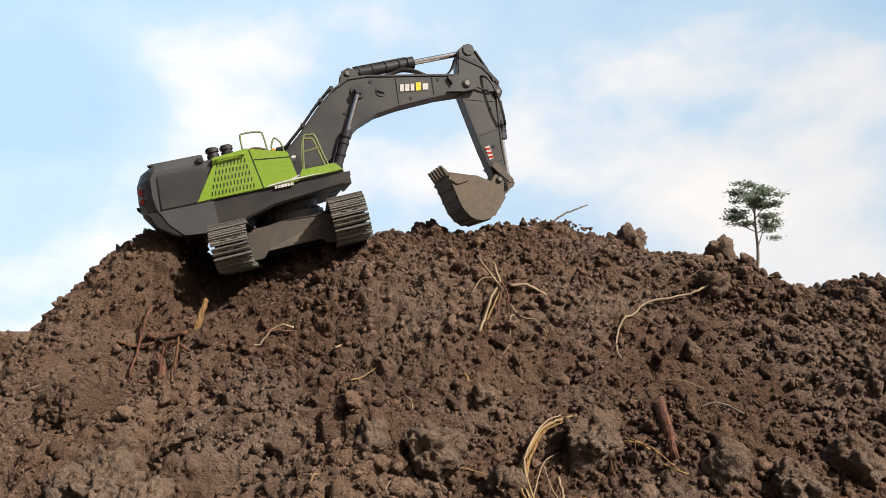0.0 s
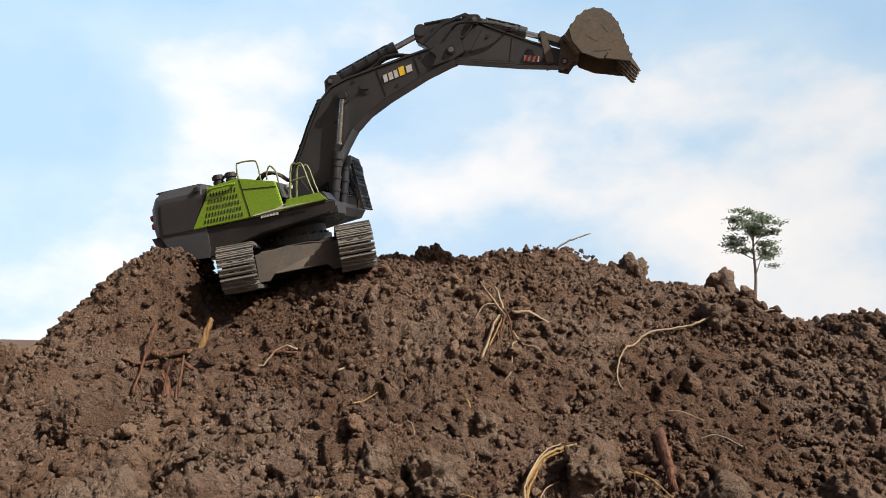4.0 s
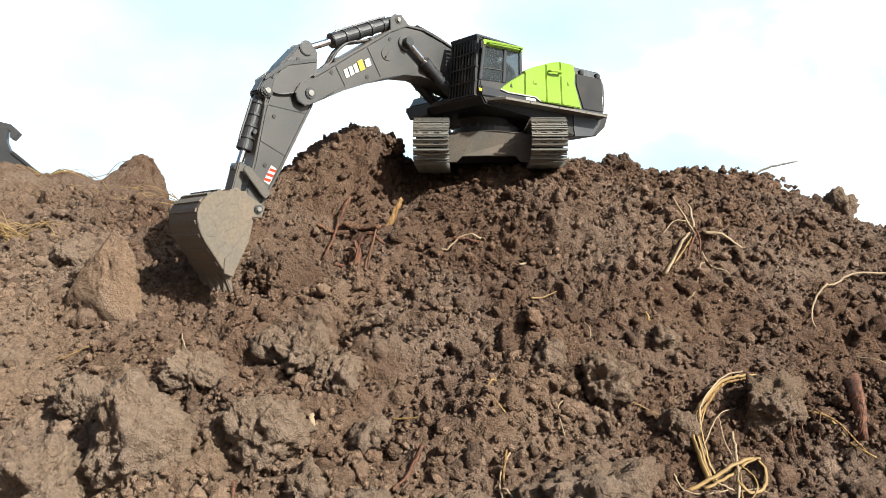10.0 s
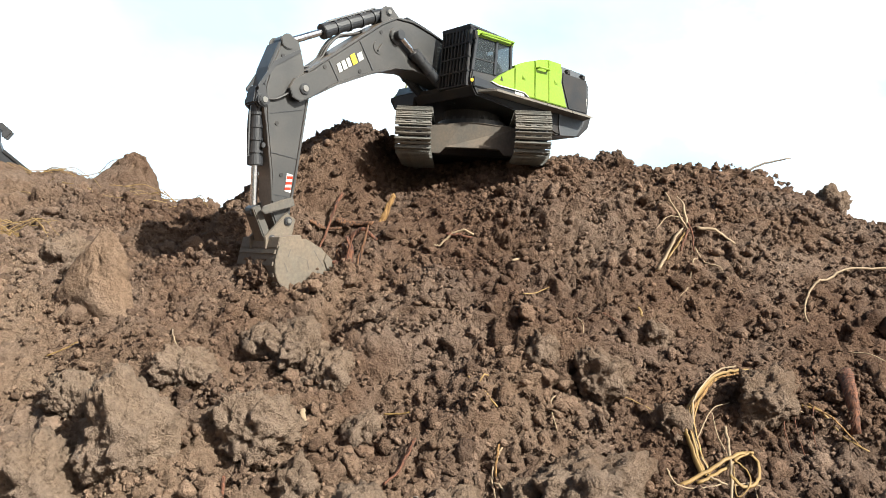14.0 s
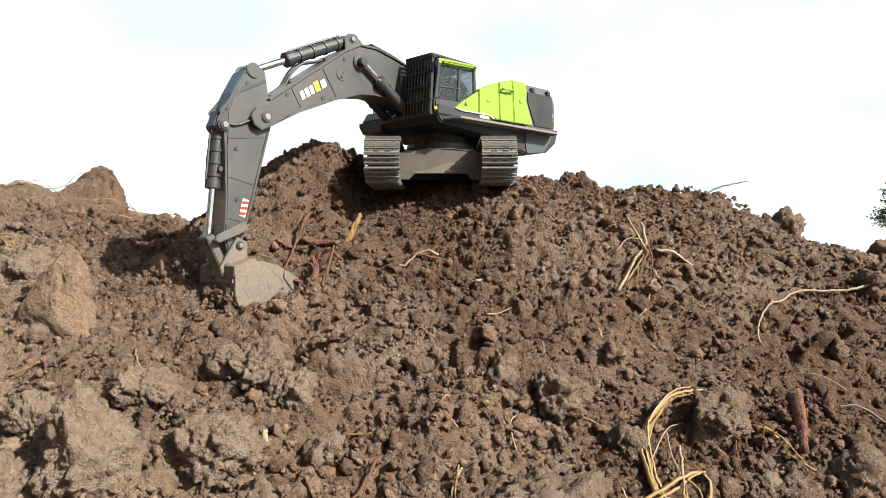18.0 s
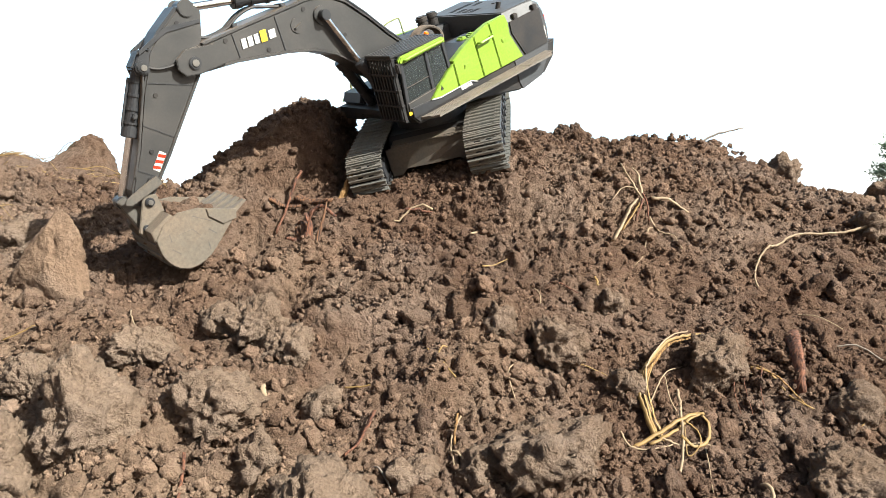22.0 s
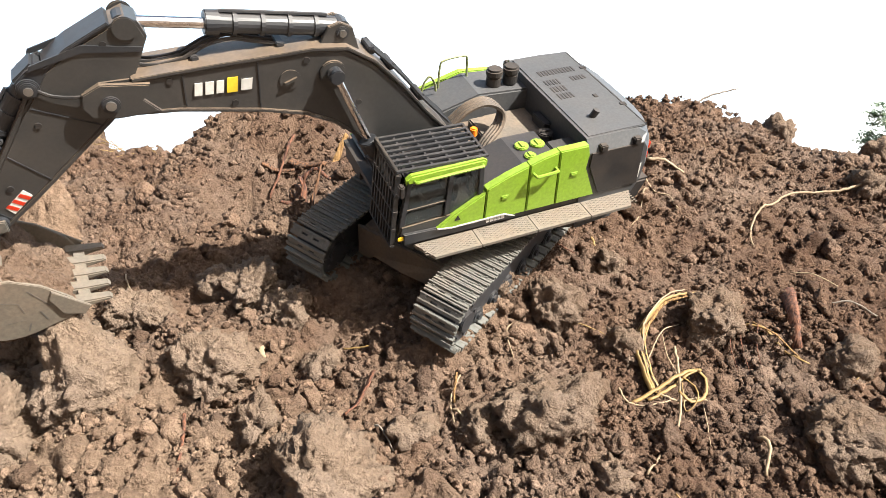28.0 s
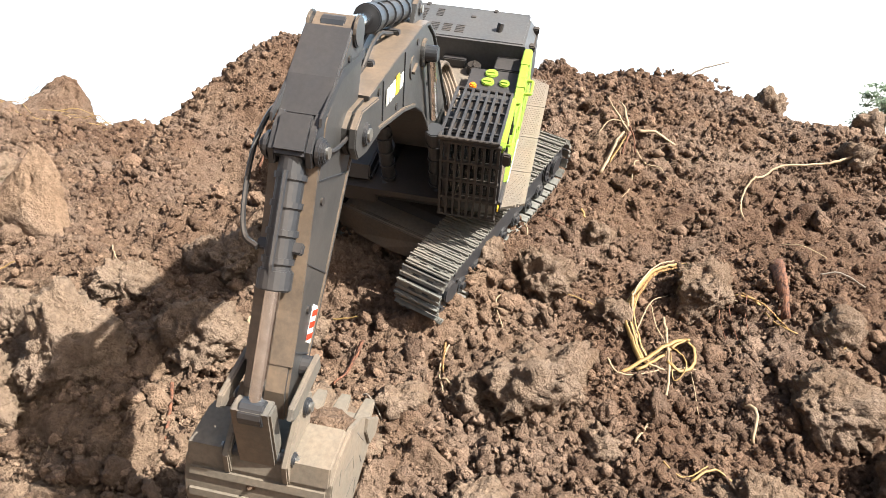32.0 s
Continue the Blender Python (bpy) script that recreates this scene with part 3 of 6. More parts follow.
# Large clods that lie singly: x, y, radius.
for k, (x, y, r) in enumerate([(0.052, 0.690, 0.047), (-0.345, 0.602, 0.046), (-0.392, 0.558, 0.030), (-0.245, 0.634, 0.027), (-0.115, 0.566, 0.040), (-0.296, 0.745, 0.019), (-0.262, 0.738, 0.026),
                               (-0.214, 0.716, 0.021), (0.300, 0.694, 0.032), (-0.345, 0.683, 0.022), (0.041, 0.783, 0.024), (0.212, 0.803, 0.030), (0.360, 0.650, 0.030), (-0.430, 0.650, 0.024), (-0.165, 0.690, 0.016), (0.100, 0.860, 0.015),
                               (0.400, 0.980, 0.018), (0.010, 0.560, 0.022), (0.470, 0.800, 0.026), (0.560, 0.900, 0.024), (0.230, 0.622, 0.024), (-0.620, 0.860, 0.024), (-0.540, 0.800, 0.022), (0.235, 1.150, 0.017), (0.340, 1.150, 0.019),
                               (-0.010, 0.655, 0.015), (-0.065, 0.640, 0.017), (0.110, 0.650, 0.018), (-0.190, 0.610, 0.017), (0.395, 0.760, 0.022), (0.330, 0.770, 0.018), (0.115, 0.760, 0.016), (-0.020, 0.775, 0.014), (0.445, 1.075, 0.020)]):
    co, tri = clod_mesh(5 if r > 0.020 else 4, 300 + k, 0.30, 0.9)
    turn = np.array(Euler((k * 1.1, k * 2.3, k * 0.7)).to_matrix())
    q = co @ turn.T * r
    out = q / np.linalg.norm(q, axis=1)[:, None]
    q = q + out * (0.0080 * crumbs(q + k, 0.028, 0.9, 7) + 0.0062 * crumbs(q + k, 0.013, 1.0, 8) + 0.0042 * crumbs(q + k, 0.0065, 1.0, 9) - 0.009)[:, None]
    me = bpy.data.meshes.new("earth_clod")
    me.from_pydata(q.tolist(), [], tri.tolist())
    me.materials.append(M_DRY)
    me.polygons.foreach_set("use_smooth", [True] * len(me.polygons))
    ob = new("earth_clod", me)
    ob.location = (x, y, ground_z(x, y) + r * 0.22)
    tagged(ob, "large rough clod of dried brown earth on the heap", "earth clod", "large clods on the heap")


# ---- the toy excavator: x ahead, y to its left, z up, from the middle of its tracks ----
excavator = tagged(new("toy_excavator"), "lime green and grey radio-controlled toy excavator, dusty, on the earth heap", "toy excavator")
FOOT, AP, BP, CP = Vector((0.0187, 0, 0.1349)), Vector((0.2790, 0, 0.0978)), Vector((0.1111, 0, 0.0986)), Vector((0.1005, 0, 0.1284))
SP, KP, LP, BK = Vector((-0.0485, 0, 0.0274)), Vector((0.0280, 0, 0.0442)), Vector((0.1338, 0, -0.0090)), Vector((0.1547, 0, -0.0119))
EAR = Vector((0.0010, 0, 0.0287))
LIFT = Vector((0.066, 0, 0.088))
TRACK_R, TRACK_C, TRACK_Z = 0.0275, 0.114, 0.034
SHOES, SHOE_W = 50, 0.047
LOOP = 4 * TRACK_C + 2 * math.pi * TRACK_R


def build_undercarriage():
    """The frame between the tracks, with the slewing ring."""
    bm = prism([(-0.062, 0.022), (-0.050, 0.013), (0.050, 0.013), (0.062, 0.022), (0.062, 0.050), (0.052, 0.056), (-0.052, 0.056), (-0.062, 0.050)], -0.056, 0.056, 0.002)
    frame_ob = part("undercarriage_frame", bm, M_DARK, excavator, "dark grey plastic undercarriage frame")
    for sx in (-1, 1):
        for sy in (-1, 1):
            bm = box((sx * 0.070 - 0.012, min(sy * 0.018, sy * 0.056), 0.020), (sx * 0.070 + 0.012, max(sy * 0.018, sy * 0.056), 0.046), 0.003)
            part("cross_arm", bm, M_DARK, frame_ob)
    for sx in (-1, 1):
        bm = prism([(-0.058, 0.010), (-0.044, 0.010), (-0.036, 0.018), (0.0, 0.018), (0.036, 0.018), (0.044, 0.010), (0.058, 0.010), (0.058, 0.048), (0.014, 0.053), (-0.014, 0.053), (-0.058, 0.048)], 0.0825, 0.0865, 0.0008)
        for v in bm.verts:
            v.co = Vector((sx * (v.co.y - 0.10 * max(0, abs(v.co.x) - 0.012)), v.co.x, v.co.z))
        bmesh.ops.recalc_face_normals(bm, faces=bm.faces)
        part("end_plate", bm, M_UNDER, frame_ob, "dusty grey notched end plate")
        part("deck_plate", box((min(sx * 0.050, sx * 0.080), -0.050, 0.0475), (max(sx * 0.050, sx * 0.080), 0.050, 0.0515), 0.001), M_UNDER, frame_ob)
    bm = rod((0, 0, 0.054), (0, 0, 0.066), 0.050, 36)
    part("slewing_ring", bm, M_DARK, frame_ob)
    bm = rod((0, 0, 0.064), (0, 0, 0.088), 0.043, 36)
    for k in range(20):
        a = 2 * math.pi * k / 20
        box((0.0440 * math.cos(a) - 0.0022, 0.0440 * math.sin(a) - 0.0022, 0.0645), (0.0440 * math.cos(a) + 0.0022, 0.0440 * math.sin(a) + 0.0022, 0.0700), 0, bm)
    part("turntable", bm, M_BLACK, frame_ob)


def shoe_mesh():
    """One shoe: two bars joined at their ends, with a slot between them and low grousers."""
    w = SHOE_W / 2
    bm = box((-0.0052, -w, -0.0015), (-0.0010, w, 0.0012), 0.0004)
    box((0.0010, -w, -0.0015), (0.0050, w, 0.0010), 0.0004, bm)
    for a, b in ((-w + 0.0008, -0.011), (-0.0035, 0.0035), (0.011, w - 0.0008)):
        box((-0.0014, a, -0.0013), (0.0014, b, 0.0007), 0, bm)
    for x, h in ((-0.0043, 0.0036), (0.0020, 0.0024)):
        box((x - 0.0008, -w, 0.0008), (x + 0.0008, w, h), 0.0003, bm)
    for y in (-0.0165, 0.0165):
        rod((-0.0024, y, 0.001), (-0.0024, y, 0.0024), 0.0011, 6, bm=bm)
    return mesh_of(bm, "track_shoe", M_SHOE)


def on_track(s):
    """The place and turn of a shoe that has gone s metres round the track."""
    s, straight, bend = s % LOOP, 2 * TRACK_C, math.pi * TRACK_R
    if s < straight:
        return -TRACK_C + s, TRACK_Z + TRACK_R, 0.0
    if s < straight + bend:
        a = (s - straight) / TRACK_R
        return TRACK_C + TRACK_R * math.sin(a), TRACK_Z + TRACK_R * math.cos(a), math.degrees(a)
    if s < 2 * straight + bend:
        return TRACK_C - (s - straight - bend), TRACK_Z - TRACK_R, 180.0
    a = (s - 2 * straight - bend) / TRACK_R
    return -TRACK_C - TRACK_R * math.sin(a), TRACK_Z - TRACK_R * math.cos(a), 180 + math.degrees(a)


def build_tracks():
    shoe, slot_bm = shoe_mesh(), None
    made = []
    for side in (1, -1):
        y = side * 0.0768
        out = [(-0.128, 0.034), (-0.112, 0.015), (0.112, 0.015), (0.128, 0.034), (0.108, 0.049), (-0.108, 0.049)]
        track = part("track", prism(out, y - 0.014, y + 0.014, 0.002), M_DARK, excavator, "track with worn grey metal shoes and dark side frame")
        for x, name in ((TRACK_C, "idler_wheel"), (-TRACK_C, "sprocket")):
            bm = rod((x, y - 0.017, TRACK_Z), (x, y + 0.017, TRACK_Z), 0.0235, 24, bevel=0.002)
            rod((x, y - 0.0205, TRACK_Z), (x, y + 0.0205, TRACK_Z), 0.011, 16, bm=bm, bevel=0.001)
            part(name, bm, M_DARK, track)
            for k in range(8):
                u, v = x + 0.017 * math.cos(math.pi * k / 4), TRACK_Z + 0.017 * math.sin(math.pi * k / 4)
                part("wheel_bolt", rod((u, y - 0.0185, v), (u, y + 0.0185, v), 0.0022, 8), M_DARK, track)
        for k in range(7):
            x = -0.085 + 0.0283 * k
            bm = rod((x, y - 0.016, 0.0150), (x, y + 0.016, 0.0150), 0.0088, 16, bevel=0.001)
            rod((x, y - 0.0185, 0.0150), (x, y + 0.0185, 0.0150), 0.0040, 10, bm=bm)
            part("road_roller", bm, M_DARK, track)
        for x in (-0.05, 0.05):
            part("carrier_roller", rod((x, y - 0.014, 0.0530), (x, y + 0.014, 0.0530), 0.0065, 12, bevel=0.001), M_DARK, track)
        for k in range(SHOES):
            ob = new("track_shoe", shoe)
            ob.parent = track
            made.append((ob, y, k * LOOP / SHOES))
    return made


def narrowed(ob, k):
    """Draws a part and all under it in towards the machine's middle plane."""
    for o in [ob] + list(ob.children_recursive):
        for v in o.data.vertices:
            v.co.y *= k


def bars(parent, where, widths, size, material, y, lean=0.0, name="print_bar"):
    """Lettering drawn as plain blocks on a side face."""
    x, z = where
    for w in widths:
        bm = prism([(x + lean, z), (x + w + lean, z), (x + w, z - size), (x, z - size)], y - 0.0002 * (1 if y > 0 else -1), y + 0.0006 * (1 if y > 0 else -1))
        part(name, bm, material, parent)
        x += w + size * 0.18


def build_house():
    """The slewing upper body: deck, cab, doors, hood, counterweight, rails."""
    bm = prism([(0.088, 0.094), (0.080, 0.084), (-0.02, 0.076), (-0.094, 0.058), (-0.150, 0.063), (-0.172, 0.079), (-0.180, 0.1000), (0.088, 0.1000)], -0.089, 0.089, 0.002)
    h = part("upper_body", bm, M_BLACK, excavator, "upper body with lime green side doors and dark grey rear")
    # Left side: running board of chequer plate in four lengths.
    for k in range(4):
        a, b = 0.0775 - 0.0589 * k, 0.0775 - 0.0589 * (k + 1) + 0.0008
        y1 = 0.1135
        cut = 0.012 if k in (0, 3) else 0.0
        bm = bmesh.new()
        pts = [(a, 0.0895), (b, 0.0895), (b + (cut if k == 3 else 0), y1), (a - (cut if k == 0 else 0), y1)]
        lo = [bm.verts.new((x, y, 0.0885)) for x, y in pts]
        hi = [bm.verts.new((x, y, 0.0915)) for x, y in pts]
        bm.faces.new(lo[::-1]), bm.faces.new(hi)
        for i in range(4):
            bm.faces.new((lo[i], lo[(i + 1) % 4], hi[(i + 1) % 4], hi[i]))
        for i in range(14):
            for j in range(6):
                x, y = a - 0.006 - (a - b - 0.010) * i / 13, 0.0920 + 0.0032 * j + (0.0016 if i % 2 else 0)
                if 0.016 < a - x + 0.02 and y < y1 - 0.003:
                    box((x - 0.0013, y - 0.0005, 0.0913), (x + 0.0013, y + 0.0005, 0.0920), 0, bm)
        part("running_board", bm, M_STEP, h, "pale grey chequer-plate running board")
    # Left doors: green, rising from the cab to the hood.
    for out, name in (([(0.0560, 0.1055), (0.0420, 0.1032), (0.0100, 0.1036), (0.0100, 0.1345), (0.0400, 0.1170)], "lower_cab_panel"),
                      ([(0.0090, 0.1036), (0.0090, 0.1375), (-0.012, 0.1470), (-0.0320, 0.1535), (-0.0345, 0.1000), (-0.0215, 0.1000), (-0.0115, 0.1042)], "side_door"),
                      ([(-0.0355, 0.1000), (-0.0330, 0.1538), (-0.045, 0.1580), (-0.0620, 0.1615), (-0.0665, 0.1000)], "side_door"),
                      ([(-0.0675, 0.1000), (-0.0630, 0.1616), (-0.0930, 0.1618), (-0.0965, 0.1500), (-0.0955, 0.1350), (-0.1110, 0.1000)], "side_door")):
        part(name, prism(out, 0.0835, 0.0930, 0.0010), M_GREEN, h, "lime green side door panel")
    bm = tube(arc([(-0.037, 0.0925, 0.1440), (-0.0375, 0.0985, 0.1440), (-0.040, 0.0995, 0.1440), (-0.057, 0.0995, 0.1450), (-0.0595, 0.0985, 0.1450), (-0.060, 0.0925, 0.1450)], 3), 0.0016, 6)
    part("door_handle", bm, M_GREEN, h, "green bar handle")
    for x, z in ((-0.010, 0.124), (-0.082, 0.132)):
        bm = box((x - 0.0040, 0.0925, z - 0.0028), (x + 0.0040, 0.0938, z + 0.0028), 0.0005)
        box((x - 0.0026, 0.0935, z - 0.0010), (x + 0.0026, 0.0942, z + 0.0010), 0, bm)
        part("door_latch", bm, M_GREEN, h)
    bm = prism([(0.034, 0.1110), (0.0395, 0.1110), (0.03675, 0.1165)], 0.0928, 0.0936)
    part("warning_sign", bm, M_BLACK, h, "small triangular warning sign")
    part("skirt_panel", prism([(0.0880, 0.0945), (0.0880, 0.1070), (0.0560, 0.1054), (0.0420, 0.1030), (-0.0115, 0.1034), (-0.0215, 0.0994), (-0.0240, 0.0945)], 0.0835, 0.0915, 0.0008), M_DARK, h)
    bm = prism([(0.0565, 0.1052), (0.0420, 0.1028), (-0.0112, 0.1034), (-0.0208, 0.0992), (-0.0232, 0.0992), (-0.0120, 0.1046), (0.0420, 0.1041), (0.0560, 0.1065)], 0.0926, 0.0936)
    part("trim_stripe", bm, M_WHITE, h, "pale trim stripe")
    bars(h, (-0.0130, 0.1022), [0.0032] * 5, 0.0042, M_WHITE, 0.0917, 0.0008)
    # Right side: green panel with louvres, dark mesh panel behind it.
    part("side_panel", prism([(0.018, 0.1000), (0.012, 0.1420), (-0.040, 0.1570), (-0.0850, 0.1530), (-0.0870, 0.1420), (-0.1160, 0.1000)], -0.0930, -0.0850, 0.0010), M_GREEN, h, "lime green side panel with louvre slots")
    for r in range(5):
        for k in range(13 - r):
            x, z = -0.096 + 0.0045 * k + 0.0036 * r, 0.1045 + 0.0088 * r
            if x < -0.034 and x > -0.112 + 0.028 * (z - 0.1) / 0.04:
                part("louvre_slot", prism([(x, z), (x + 0.0011, z), (x + 0.0021, z + 0.0052), (x + 0.0010, z + 0.0052)], -0.0938, -0.0925), M_BLACK, h)
    part("panel_seam", prism([(-0.0300, 0.1000), (-0.0290, 0.1000), (-0.0360, 0.1545), (-0.0370, 0.1545)], -0.0936, -0.0925), M_BLACK, h)
    part("panel_seam", prism([(0.0140, 0.1340), (0.0140, 0.1350), (-0.0335, 0.1405), (-0.0335, 0.1395)], -0.0936, -0.0925), M_BLACK, h)
    part("panel_handle", tube(arc([(-0.046, -0.092, 0.1500), (-0.046, -0.097, 0.1500), (-0.078, -0.097, 0.1490), (-0.080, -0.092, 0.1490)], 4), 0.0015, 6), M_GREEN, h)
    part("trim_stripe", prism([(0.060, 0.1040), (0.010, 0.1030), (-0.026, 0.1010), (-0.026, 0.1024), (0.008, 0.1050), (0.018, 0.1080), (0.022, 0.1080), (0.014, 0.1052)], -0.0940, -0.0926), M_WHITE, h, "pale trim stripe")
    bars(h, (-0.016, 0.1005), [0.0036] * 6, 0.0040, M_WHITE, -0.0920, 0.0006)
    # Counterweight and hood.
    bm = bmesh.new()
    out = [(-0.0960, 0.0700), (-0.100, 0.0580), (-0.150, 0.0625), (-0.176, 0.0800), (-0.1895, 0.1020), (-0.1915, 0.1200), (-0.1890, 0.1420), (-0.182, 0.1545), (-0.168, 0.1610), (-0.140, 0.1622), (-0.0960, 0.1622)]
    rings = []
    for v in (-1, -0.915, -0.80, -0.62, -0.40, -0.20, 0, 0.20, 0.40, 0.62, 0.80, 0.915, 1):
        bow = abs(v) ** 4
        rings.append([bm.verts.new((x + 0.024 * bow * min(1, max(0, (-0.125 - x) / 0.06)), v * 0.0905, z - max(0.0, z - 0.1500) * max(0, abs(v) - 0.915) / 0.085)) for x, z in out])
    for p, q in zip(rings, rings[1:]):
        for k in range(len(out)):
            bm.faces.new((p[k], q[k], q[(k + 1) % len(out)], p[(k + 1) % len(out)]))
    bm.faces.new(rings[0]), bm.faces.new(rings[-1][::-1])
    part("counterweight", bm, M_HOOD, h, "rounded dark grey counterweight")
    part("mesh_panel", prism([(-0.1160, 0.1005), (-0.0895, 0.1420), (-0.1010, 0.1440), (-0.1560, 0.1440), (-0.1600, 0.1010)], -0.0925, -0.0890), M_GREY, h, "grey perforated panel")
    part("mesh_panel", prism([(-0.1165, 0.1005), (-0.1000, 0.1350), (-0.1000, 0.1500), (-0.1580, 0.1500), (-0.1620, 0.1010)], 0.0890, 0.0922), M_BLACK, h, "black side panel")
    for sy in (-1, 1):
        for z in (0.118, 0.130):
            part("tail_light", box((-0.1840, sy * 0.066 - 0.008, z - 0.004), (-0.1760, sy * 0.066 + 0.008, z + 0.004), 0.001), M_RED, h, "red tail light")
    bars(h, (-0.1630, 0.124), [0.0018], 0.0170, M_WHITE, 0.0905)
    for k in range(6):
        part("rear_slot", box((-0.1935, -0.045 + 0.016 * k, 0.112), (-0.1905, -0.035 + 0.016 * k, 0.116), 0), M_BLACK, h)
    # Deck behind the cab: engine well, tank with caps, hoses.
    bm = box((-0.100, -0.060, 0.098), (0.010, 0.0580, 0.1280), 0.002)
    part("engine_cover", bm, M_GREY, h, "dusty grey engine cover")
    bm = prism([(-0.1000, 0.1200), (-0.1000, 0.1530), (-0.0400, 0.1565), (0.0120, 0.1415), (0.0160, 0.1200)], -0.0850, -0.0350, 0.002)
    part("air_box", bm, M_HOOD, h)
    part("walkway_plate", box((-0.0940, -0.0330, 0.1270), (-0.0450, 0.0290, 0.1330), 0.0012), M_DECK, h, "dusty beige-grey walkway plate")
    part("walkway_step", box((-0.0448, -0.0240, 0.1270), (-0.0240, 0.0290, 0.1385), 0.0015), M_DECK, h)
    part("battery_box", box((-0.0960, -0.0060, 0.1330), (-0.0880, 0.0200, 0.1430), 0.001), M_DARK, h)
    part("fuel_tank", prism([(-0.0690, 0.1270), (-0.0690, 0.1465), (-0.0330, 0.1465), (0.0080, 0.1320), (0.0080, 0.1200)], 0.0300, 0.0835, 0.001), M_DARK, h)
    part("hood_side", box((-0.1000, 0.0540, 0.1270), (-0.0700, 0.0835, 0.1480), 0.001), M_DARK, h)
    for x, y, r in ((-0.0610, 0.0537, 0.0072), (-0.0445, 0.0523, 0.0070), (-0.0450, 0.0700, 0.0058)):
        bm = rod((x, y, 0.1460), (x, y, 0.1490), r, 20, bevel=0.0008)
        box((x - 0.0016, y - r * 0.6, 0.1488), (x + 0.0016, y + r * 0.6, 0.1501), 0, bm)
        part("tank_cap", bm, M_GREEN, h, "round green tank cap")
    part("filler_neck", rod((-0.084, 0.0300, 0.127), (-0.084, 0.0300, 0.1420), 0.0080, 16, bevel=0.001), M_BLACK, h)
    part("filler_lever", box((-0.0900, 0.0290, 0.1410), (-0.0780, 0.0315, 0.1436), 0.0006), M_BLACK, h)
    bm = box((-0.1640, -0.0800, 0.1600), (-0.0985, 0.0810, 0.1631), 0.0008)
    part("hood_lid", bm, M_HOOD, h, "dark grey hood lid")
    for y, x0, count, half in ((-0.0420, -0.112, 12, 0.0050), (-0.0225, -0.109, 5, 0.0050), (-0.0080, -0.109, 5, 0.0050), (0.0065, -0.109, 5, 0.0050), (-0.0225, -0.140, 5, 0.0040)):
        for k in range(count):
            x = x0 - 0.0036 * k
            part("hood_slot", box((x - 0.0009, y - half, 0.1626), (x + 0.0009, y + half, 0.1635), 0), M_BLACK, h)
    part("hood_latch", box((-0.1470, 0.0140, 0.1628), (-0.1430, 0.0200, 0.1640), 0.0003), M_BLACK, h)
    part("hood_seam", box((-0.1655, -0.0790, 0.1612), (-0.1643, 0.0800, 0.1626), 0), M_BLACK, h)
    part("exhaust_pipe", rod((-0.120, 0.050, 0.160), (-0.124, 0.052, 0.1705), 0.0036, 12), M_BLACK, h)
    for x in (-0.0636, -0.0825):
        bm = rod((x, -0.0515, 0.1550), (x, -0.0515, 0.1655), 0.0080, 20, bevel=0.001)
        rod((x, -0.0515, 0.1655), (x, -0.0515, 0.1740), 0.0088, 20, bm=bm, bevel=0.002)
        part("air_filter", bm, M_BLACK, h, "round black air filter cap")
    for k, dy in enumerate((-0.006, -0.002, 0.002, 0.006)):
        bm = tube(arc([(0.004, dy - 0.004, 0.152), (-0.012, dy - 0.002, 0.166), (-0.030, dy, 0.170), (-0.045, dy + 0.003, 0.160), (-0.041, dy + 0.010, 0.148), (-0.024, dy + 0.020, 0.139), (-0.010, dy + 0.027, 0.126)], 5), 0.0023, 7)
        part("hose", bm, M_HOSE, h, "curved brown-grey hose")
    for x, y in ((-0.112, 0.0905), (-0.150, 0.0905), (-0.100, -0.0905)):
        part("lamp_bracket", box((x - 0.004, y - 0.004, 0.1500), (x + 0.004, y + 0.003, 0.1570), 0.001), M_BLACK, h)
    for y in (-0.04, 0.04):
        part("lifting_eye", box((-0.167, y - 0.003, 0.1570), (-0.159, y + 0.003, 0.1640), 0.001), M_BLACK, h)
    # Right front: tool box, ladder rails and boom foot brackets.
    part("tool_box", box((0.0180, -0.0900, 0.1000), (0.0780, -0.0400, 0.1060), 0.002), M_DARK, h)
    part("tool_box_lid", prism([(0.018, 0.104), (0.028, 0.1150), (0.074, 0.1155), (0.080, 0.104)], -0.0880, -0.0420, 0.0015), M_DARK, h)
    part("tool_box_side", prism([(0.018, 0.1015), (0.024, 0.1145), (0.070, 0.1145), (0.080, 0.1030)], -0.0915, -0.0882, 0.0008), M_GREEN, h, "lime green tool box side")
    part("front_apron", prism([(0.076, 0.1000), (0.0880, 0.0940), (0.0880, 0.0840), (0.070, 0.0820)], -0.0800, -0.0330, 0.001), M_BLACK, h)
    for y in (-0.0870, -0.0600):
        bm = tube(arc([(0.0640, y, 0.105), (0.0580, y, 0.130), (0.0530, y, 0.1560), (0.0460, y, 0.1590), (0.0370, y, 0.1560), (0.0270, y, 0.1100)], 5), 0.0014, 6)
        if y < -0.08:
            tube([(0.0550, y, 0.1400), (0.0335, y, 0.1380)], 0.0011, 6, bm)
        part("ladder_rail", bm, M_RAIL, h, "thin pale green hand rail")
